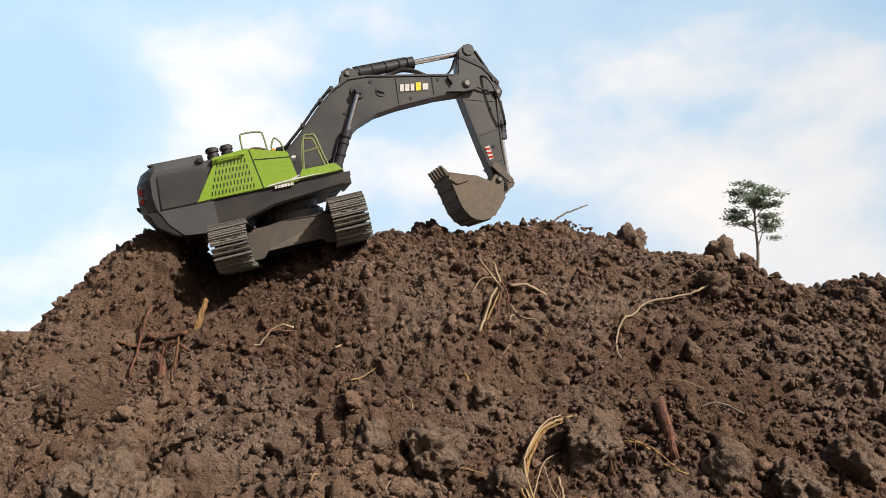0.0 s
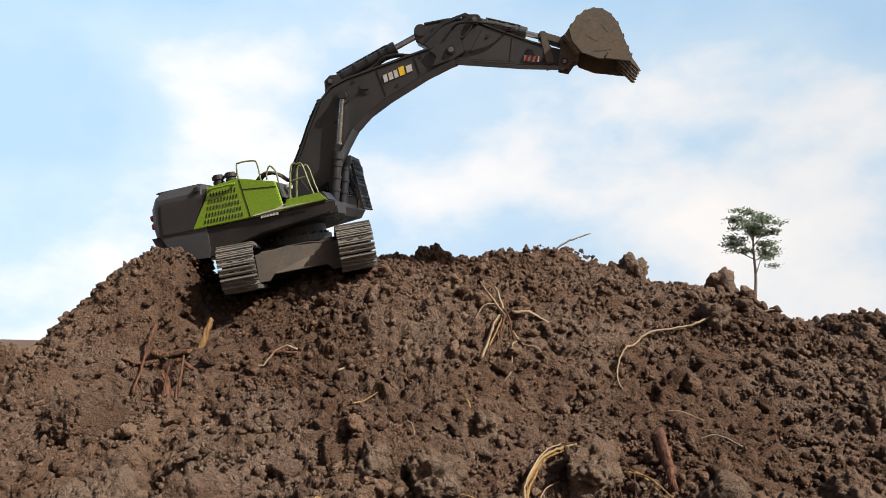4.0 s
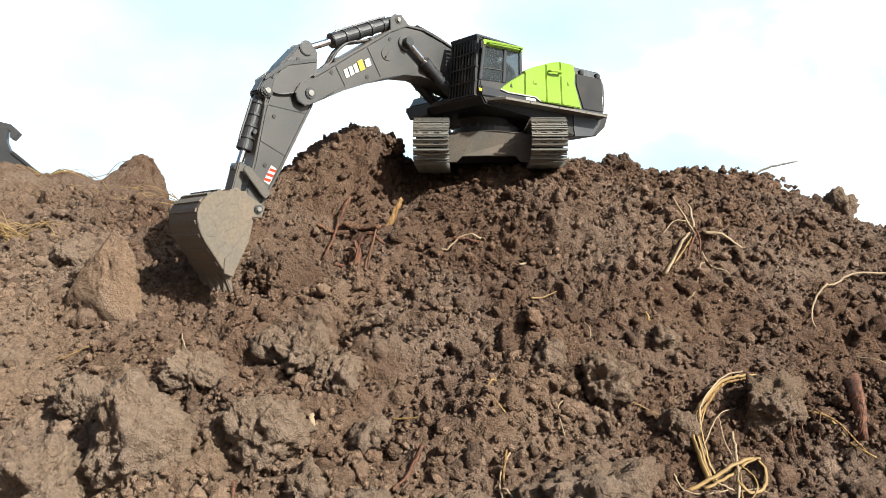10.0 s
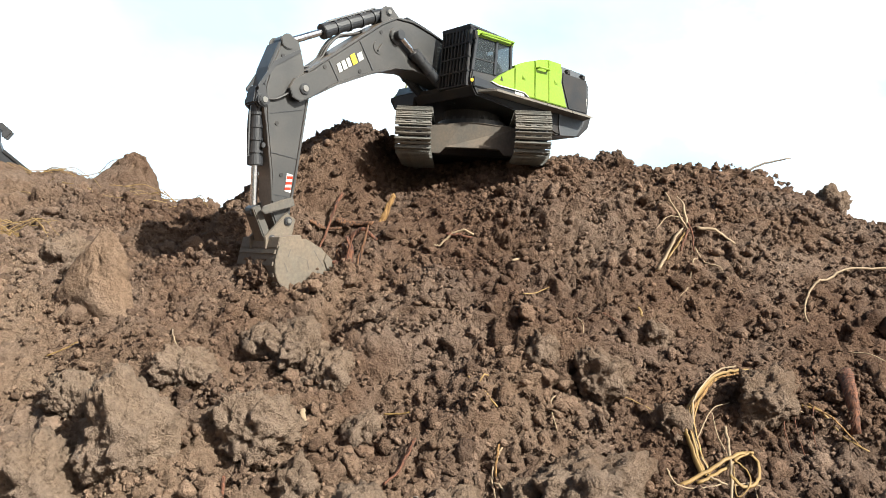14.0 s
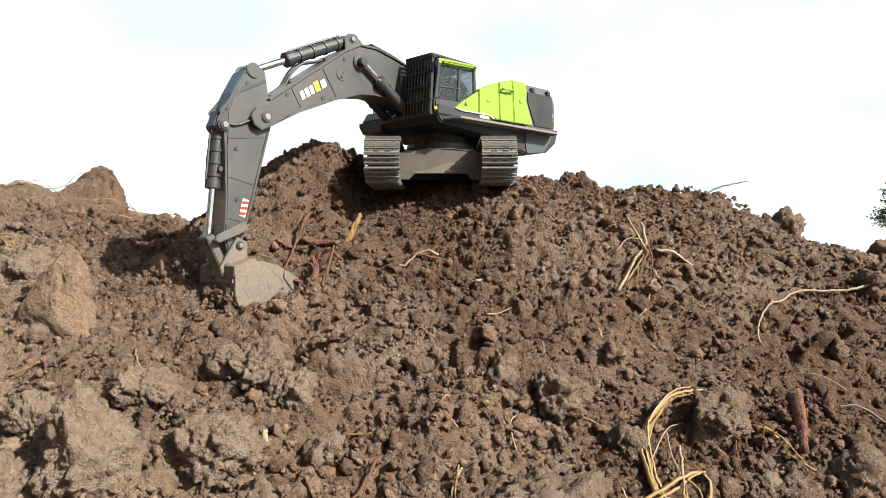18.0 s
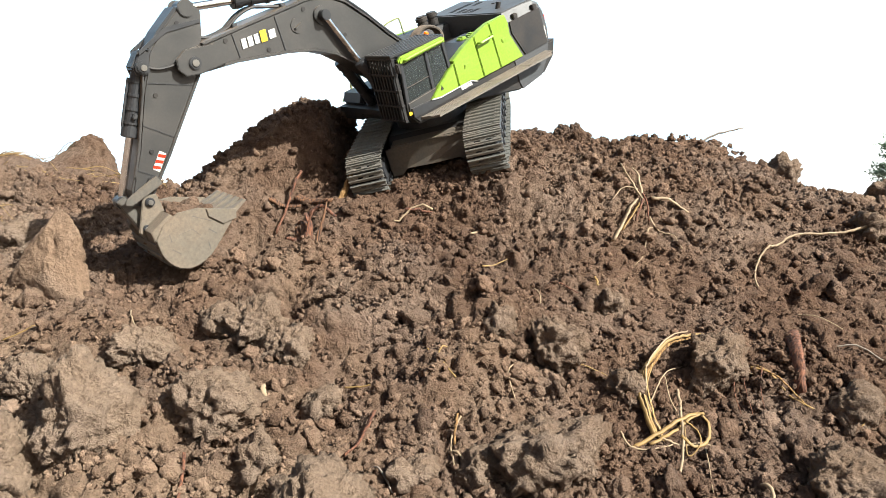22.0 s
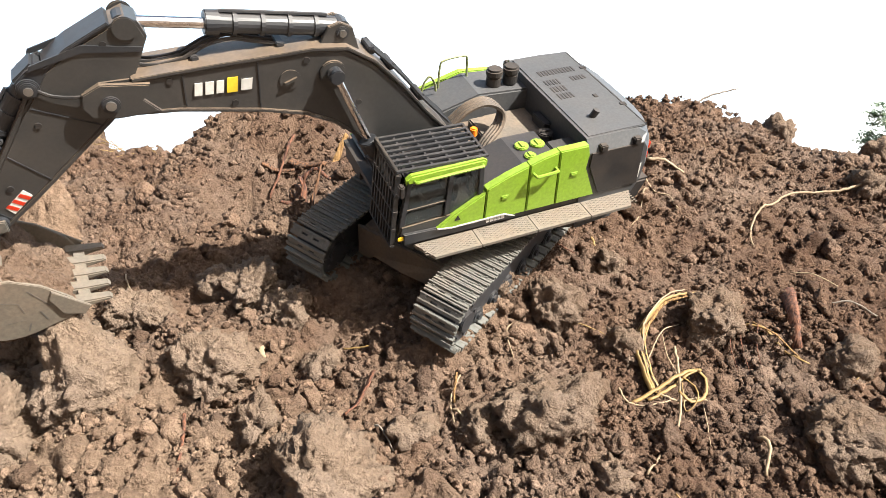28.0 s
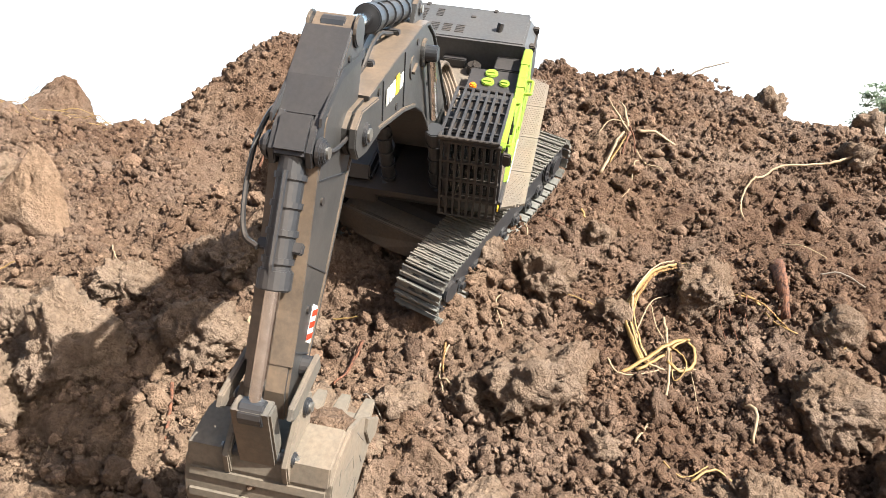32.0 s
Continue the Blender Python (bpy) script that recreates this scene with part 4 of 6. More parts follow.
    for x0, x1, y in ((-0.044, -0.012, -0.0760), (-0.006, 0.010, -0.0680)):
        bm = tube(arc([(x0, y, 0.150), (x0 + 0.001, y, 0.176 if x0 < -0.02 else 0.158), (x0 + 0.006, y, 0.1800 if x0 < -0.02 else 0.167), (x1 - 0.006, y, 0.1785 if x0 < -0.02 else 0.166), (x1 - 0.001, y, 0.172 if x0 < -0.02 else 0.156), (x1, y, 0.140 if x0 < -0.02 else 0.130)], 4), 0.0012, 6)
        part("deck_rail", bm, M_RAIL, h, "thin pale green deck rail")
    part("work_lamp", rod((0.0180, -0.058, 0.1358), (0.0240, -0.058, 0.1358), 0.0050, 14, bevel=0.0006), M_WHITE, h, "round white work lamp")
    for y in (-0.0300, 0.0230):
        part("boom_bracket", prism([(-0.006, 0.098), (0.080, 0.084), (0.078, 0.100), (0.040, 0.128), (0.030, 0.145), (0.014, 0.147), (0.004, 0.136)], y, y + 0.0055, 0.0008), M_DARK, h)
    # Cab.
    cab = part("cab", prism([(0.0880, 0.0940), (0.0920, 0.1050), (0.0905, 0.1150), (0.0130, 0.1190), (0.0110, 0.0940)], 0.0340, 0.0890, 0.002), M_GREY, h, "grey cab with glass windows and a black guard")
    for y in (0.0345, 0.0850):
        for a, b in (((0.0900, 0.1150), (0.0830, 0.1640)), ((0.0470, 0.1170), (0.0440, 0.1650)), ((0.0135, 0.1180), (0.0155, 0.1660))):
            part("cab_pillar", prism([(a[0] - 0.0028, a[1]), (a[0] + 0.0022, a[1]), (b[0] + 0.0022, b[1]), (b[0] - 0.0028, b[1])], y, y + 0.0045, 0.0006), M_DARK, h)
    for y in (0.0365, 0.0868):
        part("cab_window", prism([(0.0880, 0.1150), (0.0495, 0.1170), (0.0465, 0.1640), (0.0810, 0.1630)], y, y + 0.0010), M_GLASS, h, "clear side window")
        part("cab_window", prism([(0.0445, 0.1170), (0.0160, 0.1180), (0.0180, 0.1650), (0.0420, 0.1645)], y, y + 0.0010), M_GLASS, h, "clear side window")
    part("windscreen", prism([(0.0905, 0.1150), (0.0920, 0.1150), (0.0848, 0.1635), (0.0835, 0.1635)], 0.0395, 0.0850), M_GLASS, h, "clear windscreen")
    part("window_bar", prism([(0.0875, 0.1310), (0.0465, 0.1325), (0.0465, 0.1335), (0.0873, 0.1320)], 0.0876, 0.0890), M_GREY, h)
    part("seat", prism([(0.030, 0.118), (0.060, 0.118), (0.060, 0.126), (0.040, 0.128), (0.034, 0.150), (0.026, 0.150)], 0.048, 0.076, 0.003), M_BLACK, h, "black cab seat")
    part("cab_roof", box((0.0120, 0.0335, 0.1630), (0.0860, 0.0880, 0.1675), 0.002), M_DARK, h)
    part("roof_rim", prism([(0.0110, 0.1625), (0.0860, 0.1605), (0.0865, 0.1660), (0.0820, 0.1695), (0.0140, 0.1705), (0.0105, 0.1680)], 0.0840, 0.0905, 0.0015), M_GREEN, h, "lime green roof rim")
    part("roof_rail", tube(arc([(0.079, 0.0900, 0.1635), (0.078, 0.0945, 0.1645), (0.068, 0.0950, 0.1655), (0.022, 0.0950, 0.1668), (0.017, 0.0940, 0.1665), (0.016, 0.0900, 0.1655)], 4), 0.0015, 6), M_GREEN, h)
    part("roof_guard", box((0.0080, 0.0300, 0.1690), (0.0110, 0.0860, 0.1720), 0.0005), M_BLACK, h, "black steel roof guard grating")
    part("guard_frame", box((0.0915, 0.0300, 0.1715), (0.0945, 0.0860, 0.1750), 0.0005), M_BLACK, h)
    for k in range(8):
        y = 0.0312 + 0.0077 * k
        part("roof_slat", prism([(0.0090, 0.1692), (0.0940, 0.1722), (0.0940, 0.1750), (0.0090, 0.1720)], y - 0.0013, y + 0.0013, 0.0003), M_DARK, h)
    for k in range(4):
        x = 0.0255 + 0.0172 * k
        z = 0.1690 + 0.0030 * (x - 0.009) / 0.085
        part("guard_bar", box((x - 0.0010, 0.0310, z - 0.0008), (x + 0.0010, 0.0852, z + 0.0010)), M_DARK, h)
    part("roof_hatch", box((0.0180, 0.0380, 0.1672), (0.0780, 0.0800, 0.1682), 0.0005), M_BLACK, h)
    for k in range(9):
        y = 0.0335 + 0.0066 * k
        part("front_guard_slat", prism([(0.0960, 0.0930), (0.1000, 0.0930), (0.0945, 0.1715), (0.0905, 0.1715)], y - 0.0011, y + 0.0011), M_BLACK, h)
    for z in (0.0940, 0.1130, 0.1320, 0.1510, 0.1700):
        x = 0.0980 - 0.0055 * (z - 0.093) / 0.078
        part("front_guard_bar", box((x - 0.0022, 0.0320, z - 0.0010), (x + 0.0022, 0.0885, z + 0.0010)), M_BLACK, h)
    part("mirror", box((0.0900, 0.0900, 0.1530), (0.0950, 0.0975, 0.1650), 0.0012), M_BLACK, h, "black wing mirror")
    part("beacon", rod((0.0040, 0.0445, 0.1650), (0.0040, 0.0445, 0.1740), 0.0036, 14, bevel=0.0012), M_ORANGE, h, "orange warning beacon")
    part("beacon_stem", rod((0.0040, 0.0445, 0.120), (0.0040, 0.0445, 0.1655), 0.0022, 10), M_BLACK, h)
    part("marker_plate", box((0.0840, 0.0888, 0.0995), (0.0930, 0.0900, 0.1035), 0.0003), M_YELLOW, h, "small yellow plate")
    narrowed(h, 0.94)
    return h


def pin(parent, at, half, r=0.0058):
    bm = rod((at.x, -half, at.z), (at.x, half, at.z), r, 18, bevel=0.0008)
    ob = part("pin", bm, M_DARK, parent)
    for s in (-1, 1):
        part("pin_bolt", rod((at.x, s * half, at.z), (at.x, s * (half + 0.0016), at.z), r * 0.55, 12), M_STEEL, parent)
    return ob


def build_boom():
    out = [(-0.012, 0.004), (-0.004, -0.010), (0.012, -0.012), (0.046, -0.006), (0.068, 0.014), (0.088, 0.034), (0.108, 0.051), (0.134, 0.064), (0.170, 0.073), (0.232, 0.083), (0.276, 0.086),
           (0.290, 0.0885), (0.2965, 0.0965), (0.2945, 0.1060), (0.284, 0.1120), (0.262, 0.1125), (0.200, 0.1165), (0.150, 0.1190), (0.126, 0.1205), (0.099, 0.1180), (0.076, 0.1040), (0.050, 0.0780), (0.026, 0.0500), (0.000, 0.0220)]
    b = part("boom", prism(out, -0.0215, 0.0215, 0.0022), M_GREY, excavator, "grey gooseneck boom with white and yellow printed blocks")
    rim = [(-0.006, 0.019), (0.024, 0.050), (0.048, 0.0785), (0.074, 0.1050), (0.098, 0.1195), (0.126, 0.1222), (0.150, 0.1207), (0.200, 0.1182), (0.262, 0.1142)]
    part("boom_top_plate", prism(rim + [(x, z - 0.003) for x, z in rim[::-1]], -0.0235, 0.0235, 0.0005), M_GREY, b)
    low = [(0.046, -0.0070), (0.068, 0.0130), (0.088, 0.0330), (0.108, 0.0500), (0.134, 0.0630), (0.170, 0.0720), (0.232, 0.0820), (0.276, 0.0850)]
    part("boom_bottom_plate", prism([(x, z + 0.003) for x, z in low] + low[::-1], -0.0235, 0.0235, 0.0005), M_GREY, b)
    for s in (-1, 1):
        part("cylinder_lug", prism([(0.086, 0.112), (0.092, 0.132), (0.102, 0.137), (0.112, 0.134), (0.120, 0.119)], s * 0.0110 - 0.0025, s * 0.0110 + 0.0025, 0.0006), M_GREY, b)
        part("boss", rod((BP.x, s * 0.0210, BP.z), (BP.x, s * 0.0250, BP.z), 0.0110, 22, bevel=0.0008), M_GREY, b)
        part("boss", rod((0.146, s * 0.0210, 0.097), (0.146, s * 0.0228, 0.097), 0.0085, 20), M_GREY, b)
        part("boss_rib", prism([(0.140, 0.0975), (0.150, 0.0935), (0.151, 0.0955), (0.141, 0.0995)], s * 0.0240 - 0.0016, s * 0.0240 + 0.0016), M_GREY, b)
        part("tip_cheek", prism([(0.245, 0.0865), (0.276, 0.0850), (0.2925, 0.0875), (0.2985, 0.0965), (0.2965, 0.1070), (0.284, 0.1135), (0.250, 0.1100), (0.256, 0.0980)], s * 0.0245 - 0.0028, s * 0.0245 + 0.0028, 0.0008), M_GREY, b)
        for x, z in ((0.132, 0.112), (0.088, 0.068), (0.190, 0.083), (0.236, 0.108)):
            part("bolt", rod((x, s * 0.0212, z), (x, s * 0.0226, z), 0.0026, 10), M_BLACK, b)
        for x, z0, z1 in ((0.170, 0.076, 0.1150), (0.226, 0.086, 0.1120)):
            part("weld_seam", prism([(x, z0), (x + 0.0008, z0), (x + 0.0008, z1), (x, z1)], s * 0.0220 - 0.0006, s * 0.0220 + 0.0006), M_DARK, b)
        y = s * 0.0222
        side = (lambda x: x) if s < 0 else (lambda x: 0.3945 - x)
        for x, w, z0, z1, mat in ((0.1745, 0.0058, 0.1040, 0.0935, M_WHITE), (0.1825, 0.0062, 0.1040, 0.0935, M_WHITE), (0.1908, 0.0056, 0.1040, 0.0935, M_WHITE), (0.1988, 0.0080, 0.1055, 0.0930, M_YELLOW), (0.2095, 0.0085, 0.1030, 0.0935, M_WHITE)):
            k = 0.0012
            part("print_block", prism([(side(x + k), z0), (side(x + w + k), z0), (side(x + w), z1), (side(x), z1)], min(y, y + s * 0.0007), max(y, y + s * 0.0007)), mat, b)
    pin(b, BP, 0.0315, 0.0062), pin(b, CP, 0.0150, 0.0055), pin(b, AP, 0.0300, 0.0068), pin(b, Vector((0, 0, 0)), 0.0320, 0.0075)
    for y in (-0.010, -0.004, 0.004):
        bm = tube(arc([(0.150, y, 0.121), (0.170, y, 0.126), (0.186, y * 1.2, 0.130), (0.204, y, 0.127), (0.222, y, 0.118)], 5), 0.0017, 6)
        part("hose", bm, M_BLACK, b)
        bm = tube(arc([(0.222, y, 0.118), (0.240, y, 0.1150), (0.255, y, 0.1180), (0.266, y, 0.1290), (0.272, y, 0.1420)], 5), 0.0015, 6)
        part("hose", bm, M_BLACK, b)
    for x, z in ((0.215, 0.117), (0.150, 0.1205), (0.056, 0.091), (0.026, 0.057), (0.074, 0.108)):
        part("hose_clamp", box((x - 0.003, -0.014, z - 0.003), (x + 0.003, 0.010, z + 0.0035), 0.0008), M_DARK, b)
    for y in (-0.012, -0.006, 0.006, 0.012):
        bm = tube(arc([(-0.004, y, 0.0280), (0.024, y, 0.0570), (0.048, y, 0.0850), (0.074, y, 0.1110)], 4), 0.0016, 6)
        part("boom_pipe", bm, M_DARK, b)
    narrowed(b, 0.80)
    return b


def build_arm():
    out = [(-0.054, 0.012), (-0.058, 0.024), (-0.055, 0.032), (-0.044, 0.0355), (-0.012, 0.0425), (0.012, 0.0445), (0.030, 0.0390), (0.052, 0.0340), (0.108, 0.0160), (0.150, 0.0070), (0.1635, -0.002), (0.1620, -0.011), (0.152, -0.0145), (0.100, -0.0150), (0.040, -0.0130), (0.008, -0.0120), (-0.012, -0.0070), (-0.034, 0.0020)]
    a = part("arm", prism(out, -0.0165, 0.0165, 0.0020), M_GREY, excavator, "grey tapered dipper arm with red and white stripes")
    low = [(-0.012, -0.0085), (0.008, -0.0135), (0.040, -0.0145), (0.100, -0.0165), (0.152, -0.0160)]
    part("arm_bottom_plate", prism([(x, z + 0.003) for x, z in low] + low[::-1], -0.0176, 0.0176, 0.0005), M_GREY, a)
    part("arm_top_plate", prism([(0.030, 0.0440), (0.052, 0.0355), (0.108, 0.0175), (0.136, 0.0105), (0.136, 0.0080), (0.108, 0.0150), (0.052, 0.0330), (0.030, 0.0415)], -0.0176, 0.0176, 0.0005), M_GREY, a)
    part("arm_back_plate", prism([(-0.044, 0.0355), (-0.012, 0.0425), (0.010, 0.0445), (0.010, 0.0470), (-0.012, 0.0455), (-0.044, 0.0385)], -0.0176, 0.0176, 0.0008), M_DARK, a)
    for s in (-1, 1):
        part("cylinder_lug", prism([(0.006, 0.040), (0.010, 0.0490), (0.020, 0.0525), (0.032, 0.0520), (0.038, 0.046), (0.034, 0.038)], s * 0.0130 - 0.0025, s * 0.0130 + 0.0025, 0.0008), M_DARK, a)
        part("boss", rod((KP.x, s * 0.0160, KP.z), (KP.x, s * 0.0200, KP.z), 0.0076, 18, bevel=0.0008), M_DARK, a)
        part("boss", rod((SP.x, s * 0.0163, SP.z), (SP.x, s * 0.0190, SP.z), 0.0090, 18, bevel=0.0008), M_GREY, a)
        part("arm_rib", prism([(-0.046, 0.010), (-0.043, 0.008), (-0.016, 0.036), (0.018, 0.052), (0.014, 0.054), (-0.020, 0.040)], s * 0.0171 - 0.0010, s * 0.0171 + 0.0010), M_DARK, a)
        for p, q in (((0.020, -0.011), (0.040, 0.034)), ((0.080, -0.013), (0.082, 0.022)), ((0.126, -0.013), (0.128, 0.010))):
            part("weld_seam", prism([p, (p[0] + 0.0008, p[1]), (q[0] + 0.0008, q[1]), q], s * 0.0167 - 0.0006, s * 0.0167 + 0.0006), M_DARK, a)
        for x, z in ((-0.030, 0.030), (0.048, 0.022), (0.104, 0.004)):
            part("bolt", rod((x, s * 0.0163, z), (x, s * 0.0179, z), 0.0024, 10), M_BLACK, a)
        y = s * 0.0167
        part("warning_plate", prism([(0.1000, -0.0110), (0.1210, -0.0120), (0.1210, -0.0040), (0.1000, -0.0030)], min(y, y + s * 0.0006), max(y, y + s * 0.0006)), M_WHITE, a, "red and white striped plate")
        for k in range(3):
            x = 0.1015 + 0.0066 * k
            part("red_stripe", prism([(x, -0.0112), (x + 0.0034, -0.0114), (x + 0.0054, -0.0036), (x + 0.0020, -0.0034)], min(y + s * 0.0004, y + s * 0.0010), max(y + s * 0.0004, y + s * 0.0010)), M_RED, a)
        bm = tube(arc([(-0.004, s * 0.024, 0.006), (0.010, s * 0.0215, 0.016), (0.022, s * 0.0200, 0.030), (0.026, s * 0.0195, 0.044)], 5), 0.0014, 6)
        part("hose", bm, M_BLACK, a)
    for w in (0.0,):
        bm = tube(arc([(-0.004, -0.0180, 0.030), (0.006, -0.027, 0.036), (0.028, -0.032, 0.038), (0.056, -0.031, 0.036), (0.074, -0.026, 0.034), (0.080, -0.014, 0.036)], 6), 0.0018, 7)
        part("hose", bm, M_BLACK, a, "curved black hose beside the bucket cylinder")
    part("pipe_clamp", box((0.074, -0.0160, 0.030), (0.080, 0.0160, 0.0345), 0.0008), M_DARK, a)
    part("rod_guard", box((0.012, -0.0125, 0.044), (0.034, 0.0125, 0.0535), 0.0020), M_DARK, a, "dark block over the cylinder pin")
    pin(a, SP, 0.0172, 0.0060), pin(a, KP, 0.0225, 0.0058), pin(a, LP, 0.0240, 0.0062), pin(a, BK, 0.0240, 0.0058)
    narrowed(a, 0.76)
    return a


def build_bucket():
    """The bucket, from its pin: teeth ahead at +x, back to +z."""
    W = 0.0405
    shell = [(p.x, p.z) for p in arc([(0.004, 0, 0.038), (0.016, 0, 0.056), (0.032, 0, 0.065), (0.050, 0, 0.063), (0.066, 0, 0.048), (0.078, 0, 0.022), (0.088, 0, -0.001)], 3)]
    inner = []
    for k, (x, z) in enumerate(shell):
        tx, tz = shell[min(k + 1, len(shell) - 1)][0] - shell[max(k - 1, 0)][0], shell[min(k + 1, len(shell) - 1)][1] - shell[max(k - 1, 0)][1]
        inner.append((x + 0.003 * tz / math.hypot(tx, tz), z - 0.003 * tx / math.hypot(tx, tz)))
    b = part("bucket", prism(shell + inner[::-1], -W, W, 0.0004), M_BUCKET, excavator, "soil-caked grey steel digging bucket with five teeth")
    for s in (-1, 1):
        plate = shell[:-1] + [(0.086, 0.000)] + [(0.070, -0.004), (0.044, -0.002), (0.022, 0.006), (0.008, 0.022)]
        part("side_plate", prism(plate, s * W - 0.0016, s * W + 0.0016, 0.0006), M_BUCKET, b)
        part("side_cutter", prism([(0.052, -0.002), (0.086, -0.006), (0.088, 0.004), (0.074, 0.012), (0.056, 0.006)], s * (W + 0.0022) - 0.0012, s * (W + 0.0022) + 0.0012, 0.0005), M_BUCKET, b)
        part("ear", prism([(-0.008, -0.006), (0.006, -0.009), (0.020, 0.012), (0.016, 0.040), (0.004, 0.042), (-0.006, 0.034)], s * 0.0165 - 0.0020, s * 0.0165 + 0.0020, 0.0008), M_BUCKET, b)
        for p, q in (((0.026, 0.030), (0.040, 0.022)), ((0.040, 0.022), (0.050, 0.028)), ((0.022, 0.046), (0.032, 0.050)), ((0.046, 0.044), (0.054, 0.034)), ((0.058, 0.020), (0.068, 0.024)), ((0.038, 0.008), (0.060, 0.011)), ((0.060, 0.034), (0.064, 0.042)), ((0.016, 0.030), (0.020, 0.038))):
            part("weld_seam", prism([p, (p[0] + 0.001, p[1] - 0.001), (q[0] + 0.001, q[1] - 0.001), q], s * (W + 0.0014) - 0.0004, s * (W + 0.0014) + 0.0004), M_UNDER, b)
    part("bucket_top", prism([(-0.002, 0.030), (0.004, 0.040), (0.010, 0.036), (0.020, 0.010), (0.014, 0.008)], -W, W, 0.0008), M_BUCKET, b)
    for k in range(9):
        t = k / 8 * 0.84 + 0.05
        n = t * (len(shell) - 1)
        i = min(int(n), len(shell) - 2)
        f = n - i
        x, z = shell[i][0] * (1 - f) + shell[i + 1][0] * f, shell[i][1] * (1 - f) + shell[i + 1][1] * f
        tx, tz = shell[i + 1][0] - shell[i][0], shell[i + 1][1] - shell[i][1]
        d = math.hypot(tx, tz)
        tx, tz = tx / d * 0.0022, tz / d * 0.0022
        nx, nz = -tz * 0.85, tx * 0.85
        part("wear_strip", prism([(x - tx, z - tz), (x + tx, z + tz), (x + tx + nx, z + tz + nz), (x - tx + nx, z - tz + nz)], -W + 0.002, W - 0.002), M_BUCKET, b)
    for k in range(5):
        y = -W + 0.007 + k * (2 * W - 0.014) / 4
        bm = prism([(0.074, 0.020), (0.083, 0.007), (0.093, -0.006), (0.1000, -0.0165), (0.0965, -0.0170), (0.086, -0.007), (0.075, 0.003)], y - 0.0058, y + 0.0058, 0.0012)
        for v in bm.verts:
            v.co.y = y + (v.co.y - y) * (1.0 - 0.42 * min(1, max(0, (v.co.x - 0.082) / 0.018)))
        part("tooth", bm, M_BUCKET, b, "worn wedge-shaped bucket tooth")
        if k:
            w = (2 * W - 0.014) / 4
            bm = prism([(0.0815, 0.004), (0.0860, -0.0015), (0.0885, -0.0045), (0.0865, -0.0055), (0.0800, 0.000)], y - w + 0.004, y - 0.004, 0.0008)
            part("lip_shroud", bm, M_BUCKET, b)
    pin(b, Vector((0, 0, 0)), 0.0210, 0.0050), pin(b, EAR, 0.0205, 0.0042)
    return b


def build_load():
    """The soil that is dug: a rough lump that fills the bowl."""
    co, tri = clod_mesh(5, 88, 0.22, 1.0)
    out = co / np.linalg.norm(co, axis=1)[:, None]
    q = out / np.abs(out).max(1)[:, None] ** 0.70 * (0.033, 0.040, 0.030) + (0.049, 0, 0.032)
    q[:, 2] = np.minimum(q[:, 2], np.interp(q[:, 0], (0.004, 0.016, 0.032, 0.050, 0.066, 0.078, 0.088), (0.034, 0.052, 0.060, 0.058, 0.043, 0.017, 0.002)))
    q = q + out * (0.0090 * crumbs(q, 0.022, 0.9, 5) + 0.0060 * crumbs(q, 0.011, 1.0, 6) + 0.0032 * crumbs(q, 0.0055, 1.0, 7) - 0.008)[:, None]
    q[:, 1] = np.clip(q[:, 1], -0.0388, 0.0388)
    me = bpy.data.meshes.new("soil_load")
    me.from_pydata(q.tolist(), [], tri.tolist())
    me.materials.append(M_CLOD)
    return tagged(new("soil_load", me), "crumbly brown soil that the bucket scoops up", "soil")


def cylinder(name, length, r, stroke):
    """A hydraulic cylinder: the barrel from the origin along +x, and the rod that slides in it, from its eye along -x."""
    bm = rod((0.004, 0, 0), (length, 0, 0), r, 20, bevel=0.0006)
    rod((length - 0.010, 0, 0), (length + 0.001, 0, 0), r * 1.22, 20, bm=bm, bevel=0.0008)
    rod((0, -r * 0.95, 0), (0, r * 0.95, 0), r * 0.95, 16, bm=bm, bevel=0.0006)
    barrel = part(name + "_barrel", bm, M_DARK, excavator, "dark grey hydraulic cylinder barrel")
    for k in range(4):
        x = length * (0.2 + 0.2 * k)
        part("clamp_ring", rod((x - 0.0016, 0, 0), (x + 0.0016, 0, 0), r * 1.16, 18), M_DARK, barrel)
    part("feed_pipe", tube([(0.012, 0, r * 1.2), (length - 0.012, 0, r * 1.2), (length - 0.006, 0, r)], r * 0.2, 6), M_DARK, barrel)
    bm = rod((-stroke, 0, 0), (0, 0, 0), r * 0.55, 18)
    piston = part(name + "_rod", bm, M_CHROME, excavator, "bright chrome piston rod")
    part("rod_eye", rod((0, -r * 0.9, 0), (0, r * 0.9, 0), r * 0.95, 16, bevel=0.0006), M_DARK, piston)
    return barrel, piston


build_undercarriage()
shoe_obs = build_tracks()
house = build_house()
boom = build_boom()
arm = build_arm()
bucket = build_bucket()
lift_sets = []
for side_y in (-0.0232, 0.0232):
    lift_sets.append((side_y, *cylinder("lift_cylinder", 0.088, 0.0066, 0.070)))
stick_barrel, stick_rod = cylinder("arm_cylinder", 0.105, 0.0078, 0.100)
curl_barrel, curl_rod = cylinder("bucket_cylinder", 0.072, 0.0074, 0.070)
rockers = [part("rocker", prism([(-0.006, -0.005), (0.004, -0.0055), (0.034, -0.0045), (0.038, 0.0), (0.034, 0.0045), (0.004, 0.0055), (-0.006, 0.005)], s * 0.0192 - 0.0018, s * 0.0192 + 0.0018, 0.0008), M_UNDER, excavator) for s in (-1, 1)]
